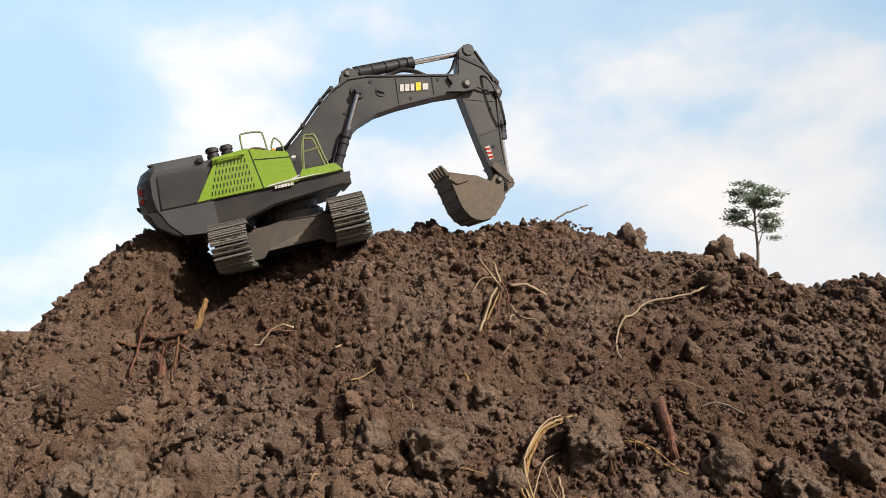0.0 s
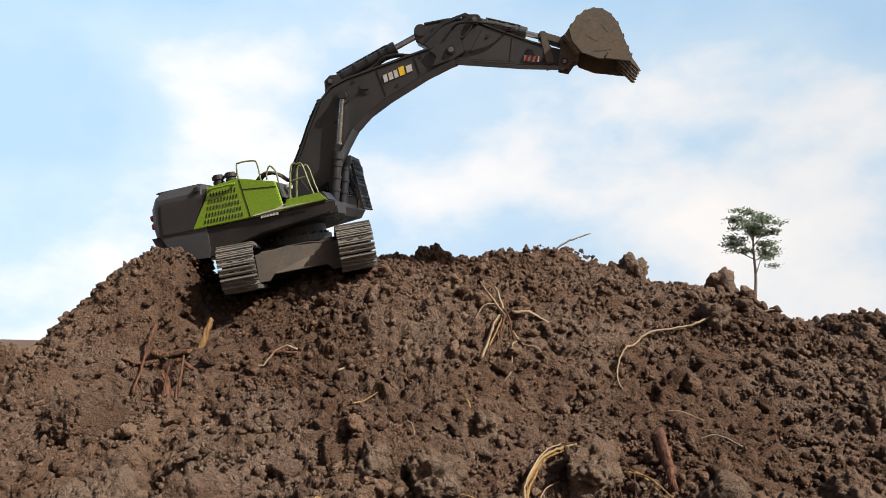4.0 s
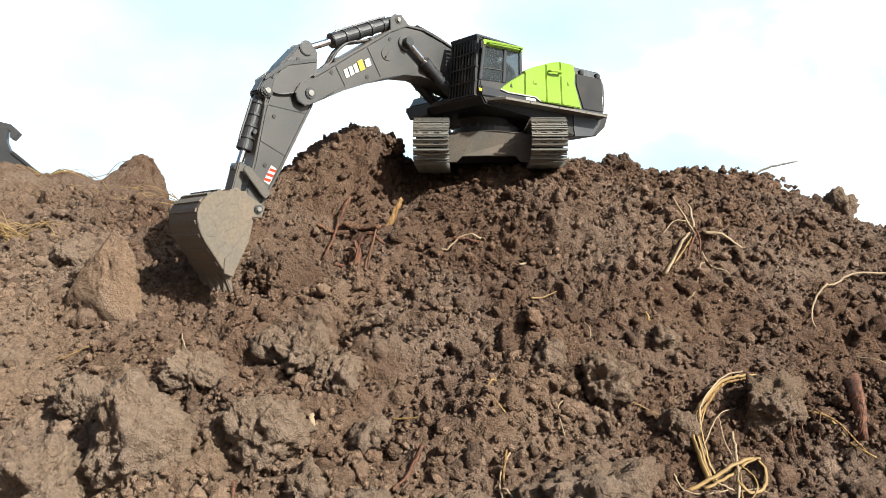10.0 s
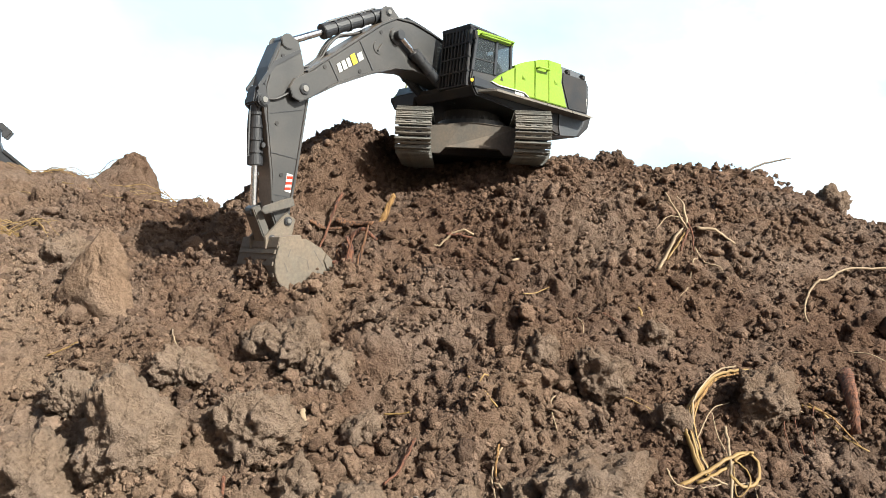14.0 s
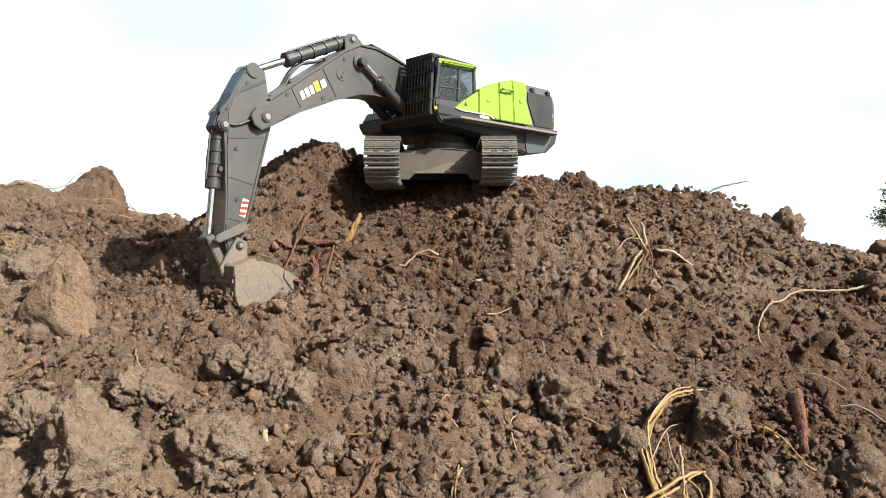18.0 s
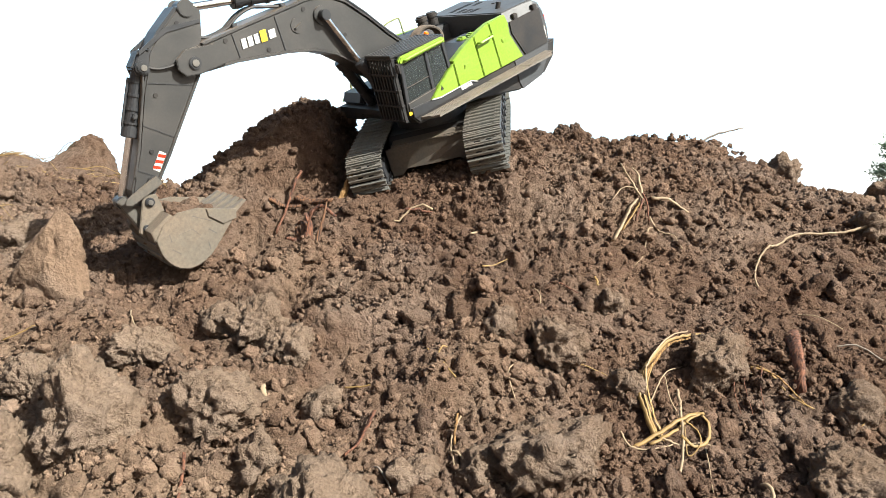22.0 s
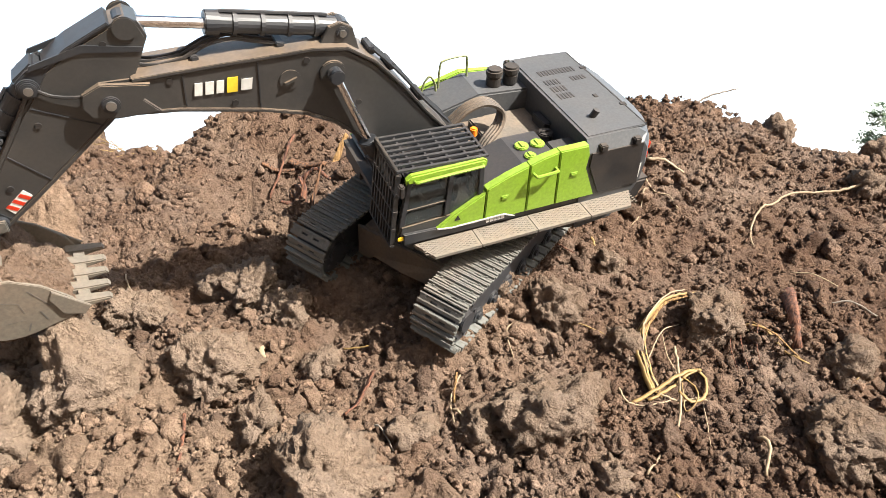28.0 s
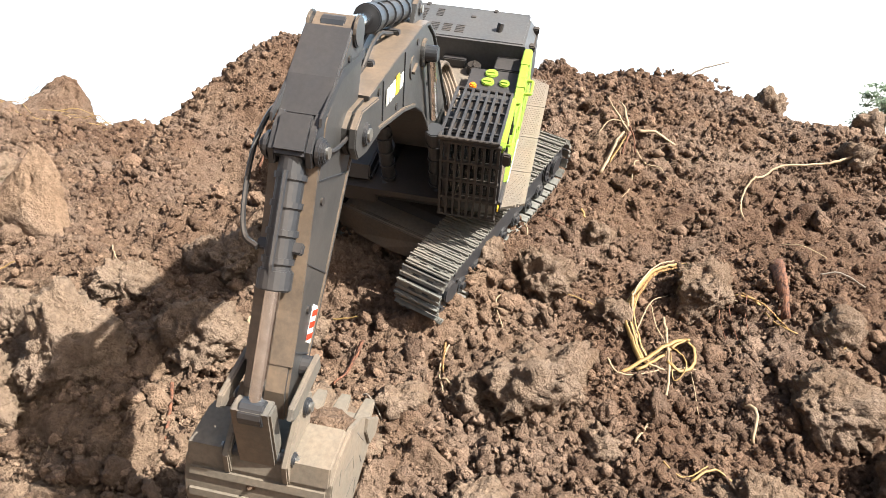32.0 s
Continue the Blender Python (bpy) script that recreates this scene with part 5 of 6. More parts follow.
bucket_link = part("bucket_link", prism([(-0.005, -0.005), (0.036, -0.005), (0.040, 0.0), (0.036, 0.005), (-0.005, 0.005)], -0.0110, 0.0110, 0.0012), M_UNDER, excavator)
soil_load = build_load()


# ---- roots, straw, wood and stones in the soil ----
def strand(name, label, category, points, r, material, taper=0.6, flat=1.0, group="", parent=None, seed=1):
    """A straw, root or twig that lies on the heap; points are x, y and the lift over the soil."""
    rs, r = random.Random(seed), r * 0.62
    line = []
    for p in arc([(x, y, ground_z(x, y) + up) for x, y, up in points], 5):
        line.append(p + Vector((rs.uniform(-1, 1), rs.uniform(-1, 1), rs.uniform(-1, 1))) * min(r * 0.4, 0.0007))
    bm = tube(line, r, 6, taper=taper, flat=flat)
    ob = part(name, bm, material, parent, smooth=True)
    return ob if parent is not None else tagged(ob, label, category, group)


def fan(name, label, category, parts):
    """Several strands that hang together."""
    top = tagged(new(name), label, category)
    for k, (piece, r, material, taper, flat, points) in enumerate(parts):
        strand(piece, "", "", points, r, material, taper, flat, parent=top, seed=k)
    return top


fan("root_tuft", "pale split root tuft with dry stalks sticking out of the slope", "root", [
    ("stalk", 0.0050, M_ROOT, 1.4, 0.45, [(0.121, 0.966, 0.006), (0.113, 0.951, 0.009), (0.105, 0.937, 0.010), (0.096, 0.921, 0.006)]),
    ("stalk", 0.0030, M_STRAW, 1.2, 0.5, [(0.126, 0.964, 0.006), (0.118, 0.948, 0.009), (0.107, 0.934, 0.006)]),
    ("stalk", 0.0024, M_WOOD, 0.8, 1.0, [(0.129, 0.966, 0.008), (0.125, 0.952, 0.012), (0.121, 0.940, 0.008)]),
    ("stalk", 0.0026, M_ROOT, 0.4, 1.0, [(0.128, 0.970, 0.010), (0.112, 0.984, 0.012), (0.098, 1.001, 0.012)]),
    ("stalk", 0.0030, M_ROOT, 0.4, 1.0, [(0.129, 0.970, 0.010), (0.121, 0.988, 0.014), (0.114, 1.006, 0.010)]),
    ("stalk", 0.0016, M_ROOT, 0.5, 1.0, [(0.122, 0.980, 0.008), (0.104, 0.972, 0.007), (0.090, 0.956, 0.004)]),
    ("root", 0.0022, M_WOOD, 0.7, 1.0, [(0.128, 0.972, 0.008), (0.134, 0.964, 0.010), (0.138, 0.950, 0.006)]),
    ("root", 0.0019, M_ROOT, 0.5, 1.0, [(0.139, 0.958, 0.005), (0.148, 0.944, 0.006), (0.154, 0.934, 0.006), (0.166, 0.932, 0.006), (0.177, 0.921, 0.003)]),
    ("root", 0.0017, M_ROOT, 0.5, 1.0, [(0.142, 0.945, 0.005), (0.136, 0.932, 0.006), (0.134, 0.920, 0.006), (0.124, 0.910, 0.003)]),
])
strand("dry_stalk", "pale dry flattened stalk lying on the slope", "straw", [(0.140, 0.970, 0.006), (0.160, 0.967, 0.009), (0.185, 0.963, 0.006)], 0.0050, M_ROOT, 0.5, 0.6)
strand("curved_root", "long pale curved root lying across the slope", "root", [(0.400, 0.974, 0.014), (0.372, 0.967, 0.010), (0.346, 0.966, 0.010), (0.308, 0.959, 0.010), (0.290, 0.948, 0.009), (0.276, 0.938, 0.008), (0.264, 0.927, 0.007), (0.260, 0.912, 0.005), (0.266, 0.904, 0.003)], 0.0028, M_ROOT, 0.55)
strand("hanging_root", "thin white root hanging down the earth face", "root", [(-0.122, 0.908, 0.006), (-0.136, 0.909, 0.008), (-0.150, 0.907, 0.006), (-0.160, 0.902, 0.007), (-0.168, 0.900, 0.006), (-0.182, 0.898, 0.003)], 0.0028, M_ROOT, 0.5)
strand("ridge_stick", "thin grey stick poking out of the ridge", "stick", [(0.215, 1.165, 0.004), (0.245, 1.168, 0.020), (0.280, 1.170, 0.056)], 0.0030, M_BARK, 0.5)
strand("rotten_branch", "dark red rotten piece of wood in the slope", "wood", [(0.290, 0.856, 0.000), (0.284, 0.828, 0.006), (0.282, 0.802, 0.006), (0.284, 0.780, 0.000)], 0.0150, M_WOOD, 0.6, 0.4)
strand("wood_stub", "yellowish broken wood stub standing in the earth face", "wood", [(-0.246, 0.932, -0.006), (-0.243, 0.934, 0.008), (-0.240, 0.936, 0.020), (-0.236, 0.938, 0.032)], 0.0085, M_STUB, 0.7, 0.5)
strand("dark_root", "dark brown rotten root running down the cut earth face", "root", [(-0.309, 0.951, 0.002), (-0.312, 0.941, 0.007), (-0.313, 0.930, 0.010), (-0.316, 0.910, 0.008)], 0.0038, M_WOOD, 0.6)
strand("fibrous_wood", "flat fibrous strip of rotten wood in the cut earth face", "wood", [(-0.306, 0.938, 0.003), (-0.290, 0.938, 0.007), (-0.274, 0.934, 0.008), (-0.254, 0.920, 0.005)], 0.0100, M_STUMP, 0.6, 0.45)
strand("fibrous_wood", "flat fibrous strip of rotten wood in the cut earth face", "wood", [(-0.337, 0.926, 0.002), (-0.318, 0.930, 0.007), (-0.296, 0.932, 0.003)], 0.0070, M_STUMP, 0.5, 0.5, seed=4)
fan("wood_stump", "splintered dark reddish wood stump standing in the clods", "wood", [
    ("splinter", 0.0120, M_STUMP, 0.5, 0.45, [(-0.256, 0.850, -0.010), (-0.260, 0.856, 0.014), (-0.266, 0.862, 0.034), (-0.274, 0.868, 0.046)]),
    ("splinter", 0.0080, M_WOOD, 0.5, 0.4, [(-0.250, 0.846, -0.010), (-0.254, 0.850, 0.016), (-0.262, 0.854, 0.036)]),
    ("splinter", 0.0100, M_STUMP, 0.5, 0.5, [(-0.267, 0.852, -0.010), (-0.268, 0.856, 0.014), (-0.272, 0.860, 0.036)]),
    ("splinter", 0.0075, M_WOOD, 0.4, 0.6, [(-0.262, 0.846, -0.006), (-0.270, 0.850, 0.010), (-0.282, 0.852, 0.030)]),
    ("splinter", 0.0060, M_STUMP, 0.3, 0.6, [(-0.244, 0.848, -0.006), (-0.241, 0.851, 0.018), (-0.239, 0.855, 0.050)]),
    ("splinter", 0.0060, M_WOOD, 0.5, 0.7, [(-0.262, 0.862, 0.040), (-0.246, 0.858, 0.048), (-0.226, 0.852, 0.040)]),
    ("splinter", 0.0050, M_STUMP, 0.4, 0.8, [(-0.275, 0.866, 0.010), (-0.290, 0.872, 0.022), (-0.304, 0.880, 0.026)]),
    ("splinter", 0.0040, M_WOOD, 0.4, 0.8, [(-0.255, 0.843, -0.006), (-0.253, 0.842, 0.016), (-0.250, 0.842, 0.034)])])
BLADE = [(0.145, 0.722), (0.134, 0.744), (0.129, 0.757), (0.136, 0.780), (0.156, 0.807), (0.176, 0.820), (0.196, 0.838)]
fan("straw_bundle", "yellow-brown bundle of flat dry straw blades standing out of the clods", "straw", [
    ("straw_blade", w, mat, taper, 0.28, [(x + dx * (1 - k / 9), y + dy, 0.004 + up * math.sin(math.pi * (k + 0.5) / 7)) for k, (x, y) in enumerate(BLADE[:n])])
    for w, mat, taper, dx, dy, up, n in ((0.0050, M_STUB, 0.5, 0.000, 0.000, 0.012, 7), (0.0043, M_STRAW, 0.5, 0.003, -0.001, 0.015, 7), (0.0037, M_STUB, 0.5, 0.006, 0.002, 0.010, 6),
                                         (0.0040, M_STRAW, 0.4, -0.002, -0.003, 0.016, 5), (0.0031, M_STRAW, 0.4, 0.008, -0.002, 0.018, 4), (0.0027, M_ROOT, 0.4, 0.005, 0.001, 0.020, 6), (0.0025, M_STUB, 0.3, -0.004, 0.002, 0.008, 6))
] + [("straw", 0.0014, M_ROOT, 0.5, 1.0, [(0.140, 0.752, 0.006), (0.147, 0.768, 0.010), (0.156, 0.782, 0.010), (0.174, 0.803, 0.006)]),
     ("straw", 0.0011, M_ROOT, 0.5, 1.0, [(0.168, 0.742, 0.008), (0.158, 0.756, 0.010), (0.154, 0.776, 0.010), (0.150, 0.792, 0.004)])])
fan("straw_knot", "yellow looped knot of dry straw on the soil", "straw", [
    ("straw", 0.0032, M_STRAW, 0.8, 0.5, [(0.124, 0.709, 0.004), (0.144, 0.717, 0.010), (0.166, 0.731, 0.014), (0.184, 0.746, 0.014), (0.193, 0.740, 0.014), (0.192, 0.725, 0.012), (0.178, 0.716, 0.012), (0.168, 0.722, 0.016)]),
    ("straw", 0.0027, M_STRAW, 0.8, 0.5, [(0.140, 0.714, 0.006), (0.160, 0.726, 0.016), (0.180, 0.742, 0.018), (0.189, 0.744, 0.018)]),
    ("straw", 0.0021, M_ROOT, 0.6, 0.7, [(0.148, 0.722, 0.006), (0.158, 0.718, 0.010), (0.169, 0.720, 0.010), (0.190, 0.723, 0.010), (0.207, 0.722, 0.005)]),
    ("straw", 0.0029, M_ROOT, 0.8, 0.7, [(0.168, 0.776, 0.006), (0.169, 0.756, 0.012), (0.167, 0.734, 0.014), (0.169, 0.716, 0.010), (0.163, 0.690, 0.006), (0.149, 0.667, 0.006), (0.136, 0.646, 0.004)]),
    ("straw", 0.0015, M_STRAW, 0.6, 0.8, [(0.172, 0.736, 0.012), (0.182, 0.730, 0.014), (0.184, 0.718, 0.010), (0.174, 0.712, 0.008), (0.170, 0.726, 0.014)]),
    ("straw", 0.0017, M_ROOT, 0.6, 0.8, [(0.112, 0.716, 0.003), (0.122, 0.709, 0.006), (0.140, 0.708, 0.006), (0.160, 0.716, 0.012)]),
    ("straw", 0.0011, M_ROOT, 0.6, 1.0, [(0.189, 0.718, 0.006), (0.191, 0.702, 0.006), (0.194, 0.688, 0.002)])])
fan("straw_stalks", "dry yellow-brown stalks with fine roots on a clod", "straw", [
    ("straw", 0.0032, M_STRAW, 0.5, 0.45, [(0.240, 0.806, 0.004), (0.256, 0.794, 0.008), (0.272, 0.779, 0.010), (0.291, 0.763, 0.006)]),
    ("straw", 0.0022, M_STUB, 0.5, 0.5, [(0.246, 0.804, 0.006), (0.264, 0.786, 0.012), (0.286, 0.768, 0.010)]),
    ("straw", 0.0015, M_ROOT, 0.5, 0.8, [(0.212, 0.806, 0.004), (0.226, 0.804, 0.008), (0.242, 0.799, 0.006)]),
    ("root", 0.0014, M_WOOD, 0.5, 1.0, [(0.236, 0.806, 0.006), (0.232, 0.784, 0.010), (0.240, 0.760, 0.004)]),
    ("root", 0.0012, M_WOOD, 0.5, 1.0, [(0.226, 0.800, 0.006), (0.222, 0.780, 0.008), (0.228, 0.764, 0.004)]),
    ("root", 0.0012, M_WOOD, 0.5, 1.0, [(0.250, 0.800, 0.006), (0.246, 0.774, 0.010), (0.256, 0.752, 0.004)])])
strand("bent_stalk", "thin bent dry stalk on the soil", "straw", [(0.336, 0.796, 0.004), (0.341, 0.776, 0.008), (0.347, 0.766, 0.008), (0.330, 0.753, 0.004)], 0.0036, M_STRAW, 0.5, 0.6)
# Small loose bits: name, label, material, radius, flat, points.
LOOSE = [("straw_bit", M_STRAW, 0.0022, 0.5, [(-0.152, 0.716, 0.006), (-0.124, 0.704, 0.005)]), ("bark_chip", M_WOOD, 0.0075, 0.35, [(-0.112, 0.680, 0.010), (-0.122, 0.632, 0.008)]),
         ("thin_root", M_ROOT, 0.0016, 1.0, [(-0.034, 0.694, 0.004), (-0.038, 0.676, 0.008), (-0.030, 0.655, 0.003)]), ("straw_bit", M_STUB, 0.0032, 0.6, [(-0.037, 0.692, 0.006), (-0.036, 0.680, 0.010), (-0.034, 0.668, 0.006)]), ("thin_root", M_ROOT, 0.0022, 1.0, [(-0.036, 0.670, 0.006), (-0.030, 0.662, 0.008), (-0.018, 0.658, 0.003)]), ("wood_chip", M_ROOT, 0.0046, 0.3, [(-0.219, 0.673, 0.008), (-0.209, 0.665, 0.008)]),
         ("thin_root", M_ROOT, 0.0024, 1.0, [(-0.002, 0.690, 0.004), (0.008, 0.664, 0.007), (0.020, 0.650, 0.003)]), ("thin_root", M_ROOT, 0.0014, 1.0, [(0.008, 0.752, 0.004), (0.002, 0.738, 0.008), (0.012, 0.726, 0.004)]),
         ("straw_bit", M_STRAW, 0.0016, 0.7, [(-0.048, 0.850, 0.005), (-0.022, 0.868, 0.006)]), ("wood_chip", M_ROOT, 0.0030, 0.5, [(-0.070, 0.884, 0.006), (-0.056, 0.890, 0.007)]),
         ("wood_chip", M_STRAW, 0.0028, 0.6, [(0.075, 0.882, 0.008), (0.083, 0.864, 0.006)]), ("bark_chip", M_WOOD, 0.0045, 0.5, [(-0.156, 0.908, 0.006), (-0.122, 0.904, 0.006)]),
         ("straw_bit", M_STRAW, 0.0016, 0.7, [(-0.500, 0.688, 0.004), (-0.470, 0.694, 0.006)]), ("straw_bit", M_STRAW, 0.0016, 0.7, [(-0.440, 0.620, 0.004), (-0.415, 0.636, 0.006)]),
         ("brown_twig", M_WOOD, 0.0026, 1.0, [(-0.246, 0.590, 0.006), (-0.232, 0.560, 0.008), (-0.222, 0.535, 0.003)]), ("thin_root", M_ROOT, 0.0034, 0.8, [(0.233, 0.697, 0.004), (0.240, 0.682, 0.008), (0.236, 0.666, 0.003)]),
         ("straw_bit", M_STRAW, 0.0018, 0.7, [(-0.080, 0.735, 0.004), (-0.062, 0.722, 0.008), (-0.045, 0.708, 0.004)]), ("straw_bit", M_STRAW, 0.0016, 0.7, [(-0.070, 0.722, 0.004), (-0.060, 0.734, 0.006)]),
         ("thin_root", M_ROOT, 0.0013, 1.0, [(-0.252, 0.636, 0.004), (-0.258, 0.650, 0.008), (-0.252, 0.664, 0.003)]), ("thin_root", M_ROOT, 0.0014, 1.0, [(-0.330, 0.560, 0.004), (-0.318, 0.548, 0.006), (-0.312, 0.532, 0.002)]),
         ("thin_root", M_WOOD, 0.0016, 1.0, [(0.020, 0.860, 0.004), (0.036, 0.850, 0.008), (0.062, 0.846, 0.004)]), ("thin_root", M_ROOT, 0.0011, 1.0, [(0.010, 0.835, 0.004), (0.020, 0.825, 0.006), (0.024, 0.810, 0.002)]),
         ("brown_twig", M_BARK, 0.0016, 1.0, [(-0.100, 0.640, 0.003), (-0.090, 0.628, 0.006), (-0.075, 0.622, 0.003)]), ("thin_root", M_ROOT, 0.0012, 1.0, [(0.300, 0.880, 0.004), (0.320, 0.872, 0.007), (0.346, 0.868, 0.004)]),
         ("brown_twig", M_BARK, 0.0018, 1.0, [(0.330, 0.848, 0.004), (0.352, 0.842, 0.008), (0.378, 0.840, 0.004)]), ("thin_root", M_ROOT, 0.0012, 1.0, [(0.450, 0.990, 0.004), (0.470, 0.984, 0.008), (0.486, 0.994, 0.010)]),
         ("straw_bit", M_STRAW, 0.0013, 0.7, [(0.060, 0.780, 0.004), (0.084, 0.776, 0.006), (0.110, 0.774, 0.003)]), ("wood_chip", M_ROOT, 0.0040, 0.4, [(-0.160, 0.600, 0.006), (-0.147, 0.592, 0.006)]),
         ("thin_root", M_ROOT, 0.0014, 1.0, [(-0.385, 0.720, 0.004), (-0.372, 0.700, 0.008), (-0.352, 0.690, 0.004)]), ("straw_bit", M_STRAW, 0.0015, 0.7, [(0.160, 0.640, 0.004), (0.176, 0.632, 0.007), (0.196, 0.640, 0.004)]),
         ("straw_bit", M_STRAW, 0.0020, 0.7, [(0.180, 0.622, 0.004), (0.200, 0.634, 0.010), (0.216, 0.630, 0.004)]),
         ("mound_twig", M_BARK, 0.0016, 1.0, [(-0.405, 1.058, -0.004), (-0.398, 1.060, 0.014), (-0.388, 1.064, 0.034)]), ("mound_twig", M_BARK, 0.0012, 1.0, [(-0.400, 1.060, 0.006), (-0.410, 1.060, 0.018)]),
         ("mound_twig", M_BARK, 0.0011, 1.0, [(-0.330, 1.080, -0.002), (-0.332, 1.080, 0.022)])]
WORDS = {"straw_bit": ("short piece of yellow dry straw on the soil", "straw"), "bark_chip": ("reddish-brown bark chip on the soil", "bark"), "thin_root": ("thin pale rootlet lying on the soil", "root"), "wood_chip": ("pale splinter of wood on the soil", "wood chip"),
         "brown_twig": ("thin brown twig lying on the clods", "twig"), "mound_twig": ("thin dark twig standing up from the mound", "twig")}
for k, (name, mat, r, flat, pts) in enumerate(LOOSE):
    strand(name, WORDS[name][0], WORDS[name][1], pts if len(pts) > 2 else [pts[0], tuple((a + b) / 2 for a, b in zip(*pts)), pts[1]], r, mat, 0.7, flat, "loose bits of plants on the heap", seed=k)


def straw_pile(name, label, cx, cy, wide, deep, count, seed, spread_to=0.07, up=0.030):
    """A loose heap of straws, each its own piece."""
    rs = random.Random(seed)
    top = tagged(new(name), label, "straw")
    for k in range(count):
        x, y, a, n = cx + rs.gauss(0, wide), cy + rs.gauss(0, deep), rs.uniform(-0.6, 0.9), rs.uniform(0.5, 1.0) * spread_to
        dx, dy, h = n * math.cos(a) / 2, n * math.sin(a) / 2, rs.uniform(0.003, up)
        strand("straw", "", "", [(x - dx, y - dy, h * 0.6), (x, y, h), (x + dx, y + dy, h * rs.uniform(0.3, 1.0))], rs.uniform(0.0010, 0.0019), M_STRAW, 0.6, 0.7, parent=top, seed=seed + k)


straw_pile("straw_pile", "loose pile of yellow straw on the soil", -0.770, 0.905, 0.040, 0.022, 42, 5)
straw_pile("straw_litter", "pale straw strewn over the far humps", -0.975, 1.270, 0.060, 0.022, 16, 9, 0.10, 0.016)
straw_pile("straw_litter", "pale straw strewn over the far humps", -0.745, 1.225, 0.045, 0.025, 16, 14, 0.07, 0.018)
straw_pile("straw_litter", "pale straw strewn over the far humps", -0.790, 1.060, 0.040, 0.022, 12, 21, 0.05, 0.012)
straw_pile("straw_litter", "pale straw strewn over the far humps", -0.620, 1.130, 0.045, 0.020, 10, 33, 0.06, 0.012)


# ---- a pointed slab of caked earth ----
def earth_slab():
    co, tri = clod_mesh(5, 71, 0.05, 1.0)
    p = co / np.abs(co).max(0)
    up = np.clip((p[:, 2] + 1) / 2, 0, 1)
    wide = (0.056 * (1 - 0.86 * up) + 0.003) / np.sqrt(np.clip(1 - p[:, 2] ** 2, 0.12, 1))
    q = np.stack([p[:, 0] * wide - 0.011 * up - 0.004 + 0.010 * (1 - up), p[:, 1] * (0.026 - 0.018 * up) + 0.018 * up, 0.118 * up - 0.030], -1)
    n = co / np.linalg.norm(co, axis=1)[:, None]
    crack = np.abs(vnoise(q[:, 0] * 1.4 + q[:, 2], q[:, 2] * 0.7 - q[:, 0], 30))
    q = q + n * (0.0045 * vnoise(q[:, 0] + 2 * q[:, 1], q[:, 2], 24) + 0.0030 * crumbs(q, 0.026, 0.9, 5) + 0.0018 * crumbs(q, 0.010, 1.0, 6) - 0.0035 * np.exp(-(crack / 0.04) ** 2) - 0.003)[:, None]
    me = bpy.data.meshes.new("earth_slab")
    me.from_pydata(q.tolist(), [], tri.tolist())
    me.materials.append(M_CAKE)
    me.polygons.foreach_set("use_smooth", [True] * len(me.polygons))
    ob = tagged(new("earth_slab", me), "pointed slab of dry caked beige earth standing on the heap", "earth slab")
    ob.location = (-0.497, 0.742, ground_z(-0.497, 0.742) + 0.016)


earth_slab()


# ---- a second toy's bucket behind the far hump ----
def far_bucket():
    top = tagged(new("toy_bucket"), "dark blue-grey steel digger bucket lying behind the far hump", "toy bucket")
    back = [(-0.10, -0.02), (-0.10, 0.060), (-0.055, 0.066), (-0.005, 0.048), (0.014, 0.030), (0.016, 0.006), (0.030, -0.020), (0.075, -0.048), (0.10, -0.06), (-0.02, -0.07)]
    part("bucket_shell", prism(back, -0.05, 0.05, 0.003), M_DARK, top)
    part("ear", prism([(-0.012, 0.046), (0.020, 0.044), (0.040, 0.030), (0.030, 0.012), (0.022, 0.014), (0.020, 0.028), (0.004, 0.034)], -0.045, -0.035, 0.001), M_DARK, top)
    part("ear", prism([(-0.012, 0.046), (0.020, 0.044), (0.040, 0.030), (0.030, 0.012), (0.022, 0.014), (0.020, 0.028), (0.004, 0.034)], 0.035, 0.045, 0.001), M_DARK, top)
    part("edge_plate", prism([(0.028, -0.020), (0.075, -0.050), (0.10, -0.063), (0.10, -0.057), (0.076, -0.043), (0.030, -0.013)], -0.053, 0.053, 0.001), M_BLACK, top)
    top.location, top.rotation_euler = (-1.345, 1.50, 0.512), (0, 0, radians(38))


far_bucket()


